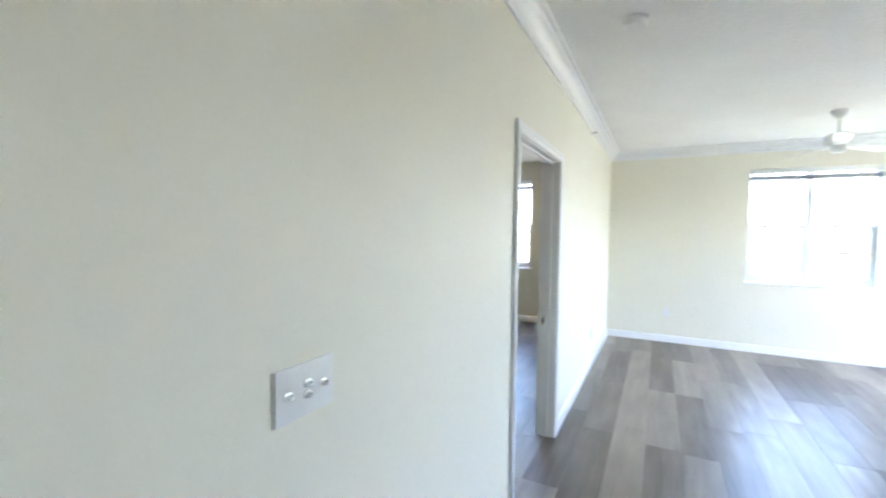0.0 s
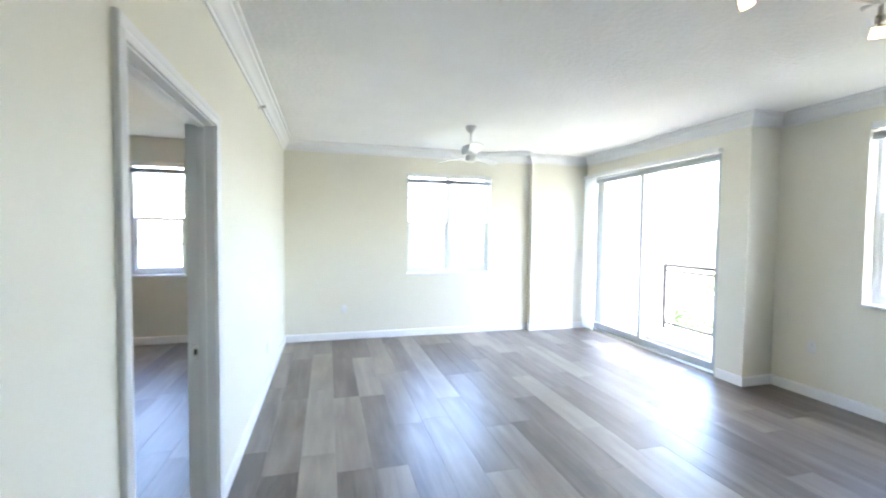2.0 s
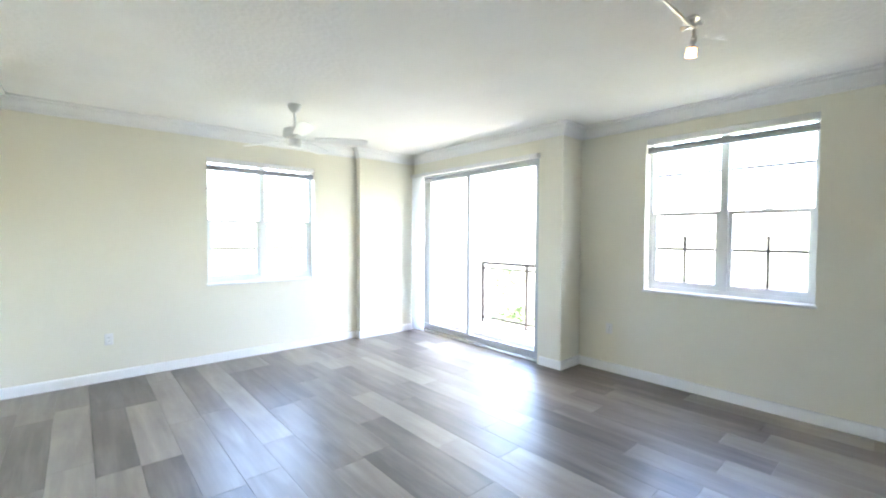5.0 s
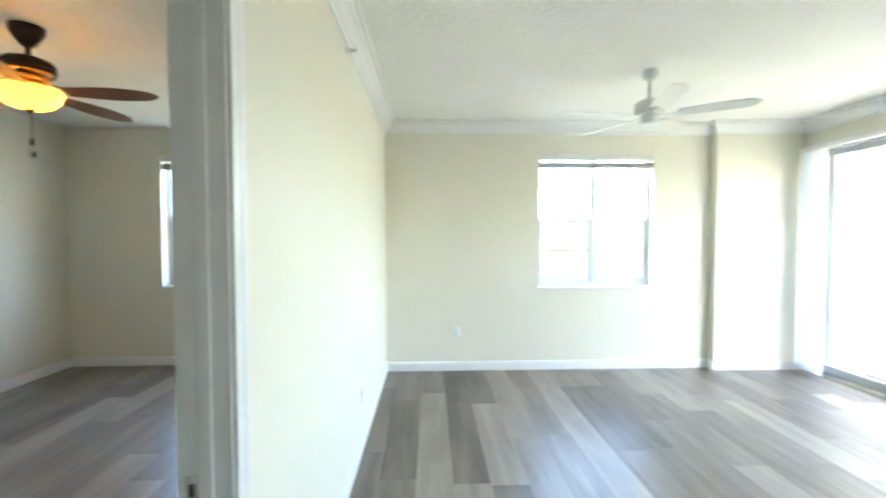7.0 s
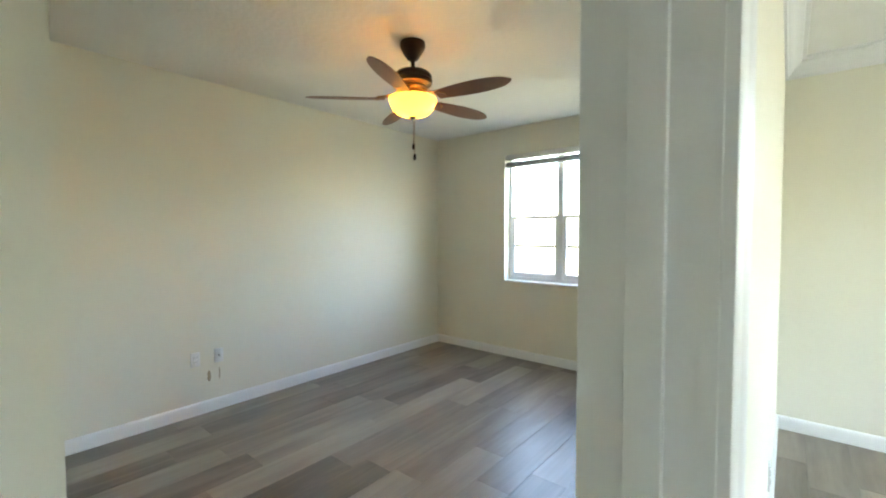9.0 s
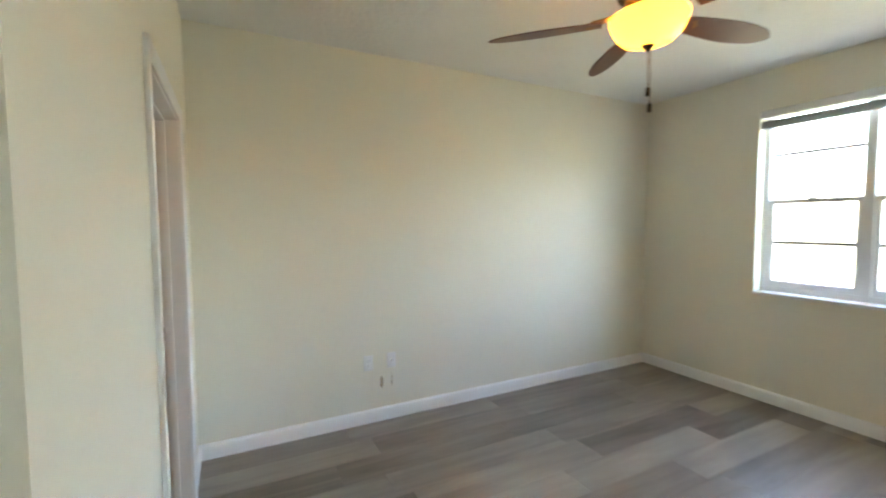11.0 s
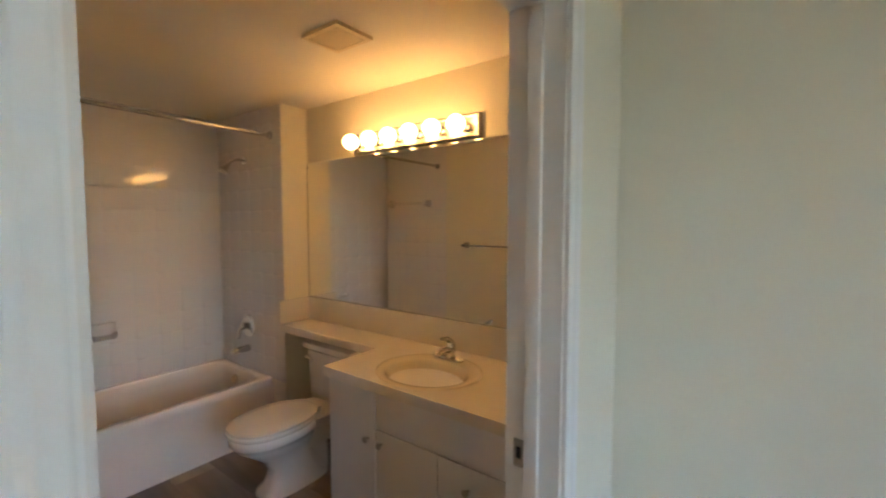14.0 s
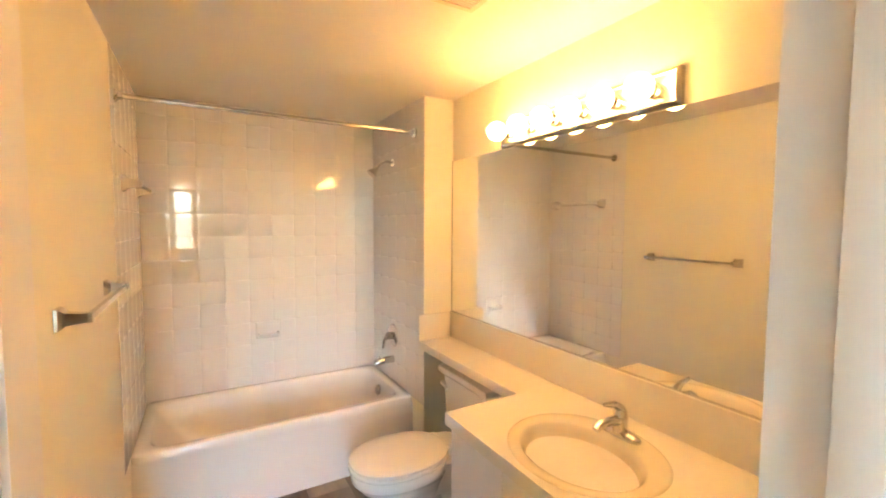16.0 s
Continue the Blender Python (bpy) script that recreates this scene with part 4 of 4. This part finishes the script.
def counter():
    f = thing("countertop", (-4.4, 2.6, 0.784), "cream cultured marble vanity top with a narrow shelf over the toilet", "countertop")
    xb, xf, xs = MX + 0.001, -4.1, -4.462
    ya, ym, yb = TY1 + 0.002, 2.36, SBI - 0.003
    z0, z1 = 0.784, 0.824
    sx, sy, ra, rb = -4.335, 2.815, 0.178, 0.218
    n = 48
    hole = oval(sx, sy, z1, ra, rb, n)
    # slab round the sink cut-out
    bm = B()
    rect = []
    for x, y, z in hole:
        dx, dy = x - sx, y - sy
        k = min((xf - sx) / dx if dx > 1e-9 else ((xb - sx) / dx if dx < -1e-9 else 1e9), (yb - sy) / dy if dy > 1e-9 else ((ym - sy) / dy if dy < -1e-9 else 1e9))
        rect.append([sx + dx * k, sy + dy * k])
    for cx, cy in ((xf, yb), (xf, ym), (xb, yb), (xb, ym)):
        i = min(range(n), key=lambda q: (rect[q][0] - cx) ** 2 + (rect[q][1] - cy) ** 2)
        rect[i] = [cx, cy]
    rings(bm, [[(x, y, z1 - 0.02) for x, y, _ in hole], hole, [(x, y, z1) for x, y in rect], [(x, y, z0 - 0.008) for x, y in rect]], False, False)
    part("slab", bm, COUNTER, f, smooth=30)
    part("shelf_slab", box(B(), xb, xs, ya, ym - 0.001, z0, z1, 0.0), COUNTER, f)
    part("shelf_edge", box(B(), xs - 0.0, xs + 0.004, ya, ym - 0.001, z0 - 0.008, z1 - 0.003), COUNTER, f)
    part("backsplash", box(B(), xb, xb + 0.018, ya, yb, z1 + 0.0005, 0.987, 0.003), COUNTER, f)
    part("side_splash", box(B(), xb + 0.019, TX0 + 0.04, ya, ya + 0.012, z1 + 0.0005, 0.987, 0.003), COUNTER, f)
    s = thing("sink", (sx, sy, z1), "oval bone-white drop-in sink with a faucet ledge", "sink")
    bm = B()
    rim = sx - 0.022
    rings(bm, [oval(rim, sy, z1 + 0.001, 0.236, 0.262, n), oval(rim, sy, z1 + 0.004, 0.234, 0.26, n), oval(rim, sy, z1 + 0.0065, 0.226, 0.252, n), oval(rim + 0.004, sy, z1 + 0.0065, 0.212, 0.238, n),
               oval(sx, sy, z1 + 0.003, ra - 0.001, rb - 0.001, n), oval(sx, sy, z1 - 0.004, ra - 0.012, rb - 0.012, n),
               oval(sx, sy, z1 - 0.025, ra - 0.02, rb - 0.02, n), oval(sx, sy, z1 - 0.07, ra - 0.04, rb - 0.045, n), oval(sx, sy, z1 - 0.11, ra - 0.07, rb - 0.08, n), oval(sx, sy, z1 - 0.135, ra - 0.115, rb - 0.14, n), oval(sx, sy, z1 - 0.148, 0.03, 0.03, n)], False, True)
    part("bowl", bm, SINKM, s, smooth=70)
    part("drain", lathe(B(), [(0.024, 0), (0.024, 0.003), (0.012, 0.005), (0.0, 0.004)], (sx, sy, z1 - 0.1475), 18), CHROME, s)
    part("overflow_slot", box(B(), sx + 0.125, sx + 0.131, sy + 0.03, sy + 0.06, z1 - 0.06, z1 - 0.053), DARK, s)
    t = thing("faucet", (-4.535, sy, z1), "chrome single-lever sink faucet", "faucet")
    fx, z1 = -4.535, z1 + 0.005
    bm = B()
    rings(bm, [oval(fx, sy, z1 + z, a, b, 32, 2.4) for z, a, b in ((0.001, 0.026, 0.078), (0.01, 0.027, 0.079), (0.02, 0.02, 0.06), (0.023, 0.016, 0.04))])
    part("deck_plate", bm, CHROME, t, smooth=50)
    part("body", lathe(B(), [(0.025, 0.015), (0.024, 0.06), (0.022, 0.085), (0.014, 0.098), (0.0, 0.1)], (fx, sy, z1), 22), CHROME, t)
    part("spout", tube(B(), [(fx, sy, z1 + 0.05), (fx + 0.05, sy, z1 + 0.062), (fx + 0.1, sy, z1 + 0.06), (fx + 0.125, sy, z1 + 0.048)], [0.018, 0.016, 0.0145, 0.013], 16), CHROME, t)
    part("lever", tube(B(), [(fx - 0.005, sy, z1 + 0.09), (fx + 0.03, sy, z1 + 0.115), (fx + 0.085, sy, z1 + 0.125)], [0.016, 0.012, 0.007], 12), CHROME, t)


counter()

d = thing("wall_mirror", (MX, 2.4, 0.99), "large frameless wall mirror over the vanity", "mirror")
part("mirror_glass", box(B(), MX + 0.0015, MX + 0.006, TY1 + 0.004, SBI - 0.004, 0.992, 1.952), MIRROR, d)
part("mirror_edge", box(B(), MX + 0.001, MX + 0.0068, TY1 + 0.0005, TY1 + 0.004, 0.990, 1.954), DARK, d, "dark mirror edge")
part("bottom_channel", box(B(), MX + 0.001, MX + 0.008, TY1 + 0.0005, SBI - 0.004, 0.9875, 0.994), STEEL, d)


def light_bar():
    y0, y1, z0, z1 = 1.94, 2.897, 1.957, 2.083
    d = thing("vanity_light", (MX, 2.4, 2.02), "six-bulb vanity light bar with a chrome back plate", "vanity light")
    bm = B()
    rings(bm, [[(MX + o, y0 + i, z0 + i), (MX + o, y1 - i, z0 + i), (MX + o, y1 - i, z1 - i), (MX + o, y0 + i, z1 - i)] for o, i in ((0.001, 0), (0.022, 0), (0.03, 0.012), (0.026, 0.02))])
    part("back_plate", bm, STEEL, d, "satin chrome back plate")
    for i in range(6):
        y, z = y0 + 0.076 + i * 0.1575, 2.02
        q = axis_turn((1, 0, 0))
        s = part("socket", lathe(B(), [(0.028, 0), (0.028, 0.006), (0.02, 0.01), (0.02, 0.036), (0.017, 0.036)], (MX + 0.026, y, z), 18, q), CHROME, d)
        part("bulb", lathe(B(), [(0.014, 0.028), (0.02, 0.036)] + [(0.048 * math.sin(a), 0.084 - 0.048 * math.cos(a)) for a in np.linspace(0.45, math.pi, 14)], (MX + 0.026, y, z), 24, q),
             BULB, s, "lit clear-white globe bulb")


light_bar()


def ceiling_vent():
    x0, x1, y0, y1 = -4.168, -3.972, 2.42, 2.655
    d = thing("ceiling_vent", ((x0 + x1) / 2, (y0 + y1) / 2, HB), "square slatted exhaust fan grille in the bathroom ceiling", "vent")
    bm = B()
    for a, b, c, e in ((x0, x1, y0, y0 + 0.02), (x0, x1, y1 - 0.02, y1), (x0, x0 + 0.02, y0 + 0.02, y1 - 0.02), (x1 - 0.02, x1, y0 + 0.02, y1 - 0.02)):
        box(bm, a, b, c, e, HB - 0.016, HB - 0.001)
    part("frame", bm, VENTM, d)
    part("backing", box(B(), x0 + 0.018, x1 - 0.018, y0 + 0.018, y1 - 0.018, HB - 0.003, HB - 0.0015), DARK, d)
    k = 15
    for i in range(k):
        y = y0 + 0.026 + i * (y1 - y0 - 0.052) / (k - 1)
        part("slat", box(B(), x0 + 0.02, x1 - 0.02, y - 0.0045, y + 0.0045, HB - 0.013, HB - 0.005), VENTM, d)


ceiling_vent()

# ---- balcony and outdoors ----
bm = B()
box(bm, XS + 0.2, 5.62, YJ + 0.25, YN + 0.25, -0.2, -0.03)
structure("balcony_floor", bm, DECK, "sandy balcony deck outside the sliding door", "balcony floor")
bm = B()
box(bm, XS + 0.2, 5.62, 7.25, YN + 0.25, -0.03, 2.75)
structure("balcony_wall", bm, STUCCO, "white stucco balcony side wall", "wall")
bm = B()
box(bm, XS + 0.2, 5.62, YJ + 0.25, YN + 0.25, 2.75, 2.95)
structure("balcony_ceiling", bm, STUCCO, "white stucco balcony soffit", "ceiling")


def railing():
    x, ya, yb = 5.4, YJ + 0.26, 7.25
    d = thing("balcony_railing", (x, (ya + yb) / 2, -0.03), "bronze painted metal balcony railing", "railing")
    part("top_rail", box(B(), x - 0.025, x + 0.025, ya, yb, 1.0, 1.045, 0.005), RAILM, d)
    part("upper_rail", box(B(), x - 0.012, x + 0.012, ya, yb, 0.915, 0.945), RAILM, d)
    part("bottom_rail", box(B(), x - 0.012, x + 0.012, ya, yb, 0.045, 0.08), RAILM, d)
    for y in (ya + 0.02, 6.27, yb - 0.02):
        part("post", box(B(), x - 0.02, x + 0.02, y - 0.02, y + 0.02, -0.03, 1.01), RAILM, d)


railing()
GZ = -9.0
bm = B()
box(bm, -2500, 2500, -2500, 2500, GZ - 1, GZ)
structure("ground", bm, GRASS, "green lawn and scrub far below, reaching the horizon", "ground")

rng = random.Random(5)


def tree(x, y, h):
    t = thing("tree", (x, y, GZ), "leafy green tree beyond the balcony", "tree", "trees outside")
    part("trunk", tube(B(), [(x, y, GZ), (x + 0.1, y, GZ + h * 0.3), (x - 0.1, y + 0.1, GZ + h * 0.6)], [0.22, 0.16, 0.08], 8), BARK, t)
    vs, fs = [], []
    for k in range(900):
        a, u = rng.uniform(0, 6.28), rng.random()
        r = h * 0.36 * (rng.random() ** 0.45) * (0.75 + 0.3 * math.sin(3 * a + u * 5))
        z = GZ + h * (0.45 + 0.5 * u)
        r *= math.sqrt(max(0.05, 1 - (2 * u - 0.8) ** 2 * 0.6))
        c = Vector((x + r * math.cos(a), y + r * math.sin(a), z))
        s = rng.uniform(0.12, 0.3)
        p, q = Vector((rng.uniform(-1, 1), rng.uniform(-1, 1), rng.uniform(-0.6, 0.6))).normalized() * s, Vector((rng.uniform(-1, 1), rng.uniform(-1, 1), rng.uniform(-0.6, 0.6))).normalized() * s
        b = len(vs)
        vs += [c - p, c + q * 0.6, c + p, c - q * 0.6]
        fs.append((b, b + 1, b + 2, b + 3))
    me = bpy.data.meshes.new("crown")
    me.from_pydata(vs, [], fs)
    me.materials.append(LEAF)
    o = new("crown", me)
    o.parent, o.matrix_parent_inverse = t, HOME[t.name].inverted()


for x, y, h in ((22, 20, 6), (26, 27, 5), (31, 16, 5.5), (38, 34, 7), (30, 40, 6), (45, 22, 6), (12, 48, 6), (-6, 45, 6), (24, -2, 6), (30, 6, 5)):
    tree(x, y, h)

# ---- floor planks and tiles ----
bm = B()
box(bm, XWB + 0.001, XE + 0.25, YS - 0.12, YN + 0.25, -0.2, -0.006)
FLOOR = structure("floor", bm, UNDERLAY, "grey-brown wood-look vinyl plank floor", "floor")
bm = B()
box(bm, MX - 0.12, XWB, 0.40, YNB + 0.25, -0.2, -0.006)
FLOOR2 = structure("floor_bedroom", bm, UNDERLAY, "grey-brown wood-look vinyl plank floor of the bedroom and bathroom", "floor")
PW, PL = 0.228, 1.22


def plank_mesh(w, l):
    bm = B()
    g, c = 0.0003, 0.0012
    rings(bm, [[(g + o, g + o, z), (w - g - o, g + o, z), (w - g - o, l - g - o, z), (g + o, l - g - o, z)] for o, z in ((0, -0.006), (0, -c), (c, 0))], False, True)
    return mesh_of("plank", bm, PLANK)


CACHE = {}


def planks(parent, x0, x1, y0, y1, seed):
    r = random.Random(seed)
    x = x0
    while x < x1 - 0.01:
        w = min(PW, x1 - x)
        y = y0 - r.uniform(0.1, PL - 0.1)
        while y < y1 - 0.01:
            a, b = max(y, y0), min(y + PL, y1)
            if b - a > 0.02:
                key = (round(w, 3), round(b - a, 3))
                if key not in CACHE:
                    CACHE[key] = plank_mesh(*key)
                o = new("plank", CACHE[key])
                o.parent = parent
                o.location = (x, a, 0)
            y += PL
        x += w


planks(FLOOR, XW - 0.06, XE, YS, YN, 3)
planks(FLOOR2, BW, XW - 0.061, 2.5, YNB, 4)
planks(FLOOR2, MX, -2.87, TY0, SBI, 6)


def tile_mesh(w, h):
    bm = B()
    g = 0.0003
    rings(bm, [[(g + o, y, g + o), (w - g - o, y, g + o), (w - g - o, y, h - g - o), (g + o, y, h - g - o)] for o, y in ((0, 0.0), (0, 0.0103), (0.0008, 0.0109), (0.003, 0.01132), (0.008, 0.01155), (0.018, 0.01168))], False, True)
    return mesh_of("tile", bm, TILE, 70)


def tiles(parent, m, width, z0, z1, size, seed):
    """Glazed tiles in straight rows on a wall; m: along, out and up from its lower corner."""
    r = random.Random(seed)
    x = 0.0
    while x < width - 0.01:
        w = min(size, width - x)
        z = z0
        while z < z1 - 0.01:
            h = min(size, z1 - z)
            key = ("tile", round(w, 3), round(h, 3))
            if key not in CACHE:
                CACHE[key] = tile_mesh(w, h)
            o = new("tile", CACHE[key])
            o.parent = parent
            o.matrix_basis = m @ Matrix.Translation((x, 0, z)) @ Matrix.Rotation(radians(r.gauss(0, 0.05)), 4, "X") @ Matrix.Rotation(radians(r.gauss(0, 0.05)), 4, "Z")
            z += h
        x += w


TS = 0.1525
back = bpy.data.objects["wall_bath_south"]
tiles(back, on_wall((TX0, TY0 - 0.012, 0), (0, 1, 0), (1, 0, 0)), TX1 - TX0, 0.395, HB - 0.001, TS, 11)
tiles(bpy.data.objects["wall_bath_wing"], on_wall((TX0 - 0.012, TY0, 0), (1, 0, 0), (0, 1, 0)), TY1 - TY0, 0.395, HB - 0.001, TS, 12)
tiles(bpy.data.objects["wall_bath_east"], on_wall((BX + 0.0098, TY0, 0), (-1, 0, 0), (0, 1, 0)), 0.87, 0.395, HB - 0.001, TS, 13)
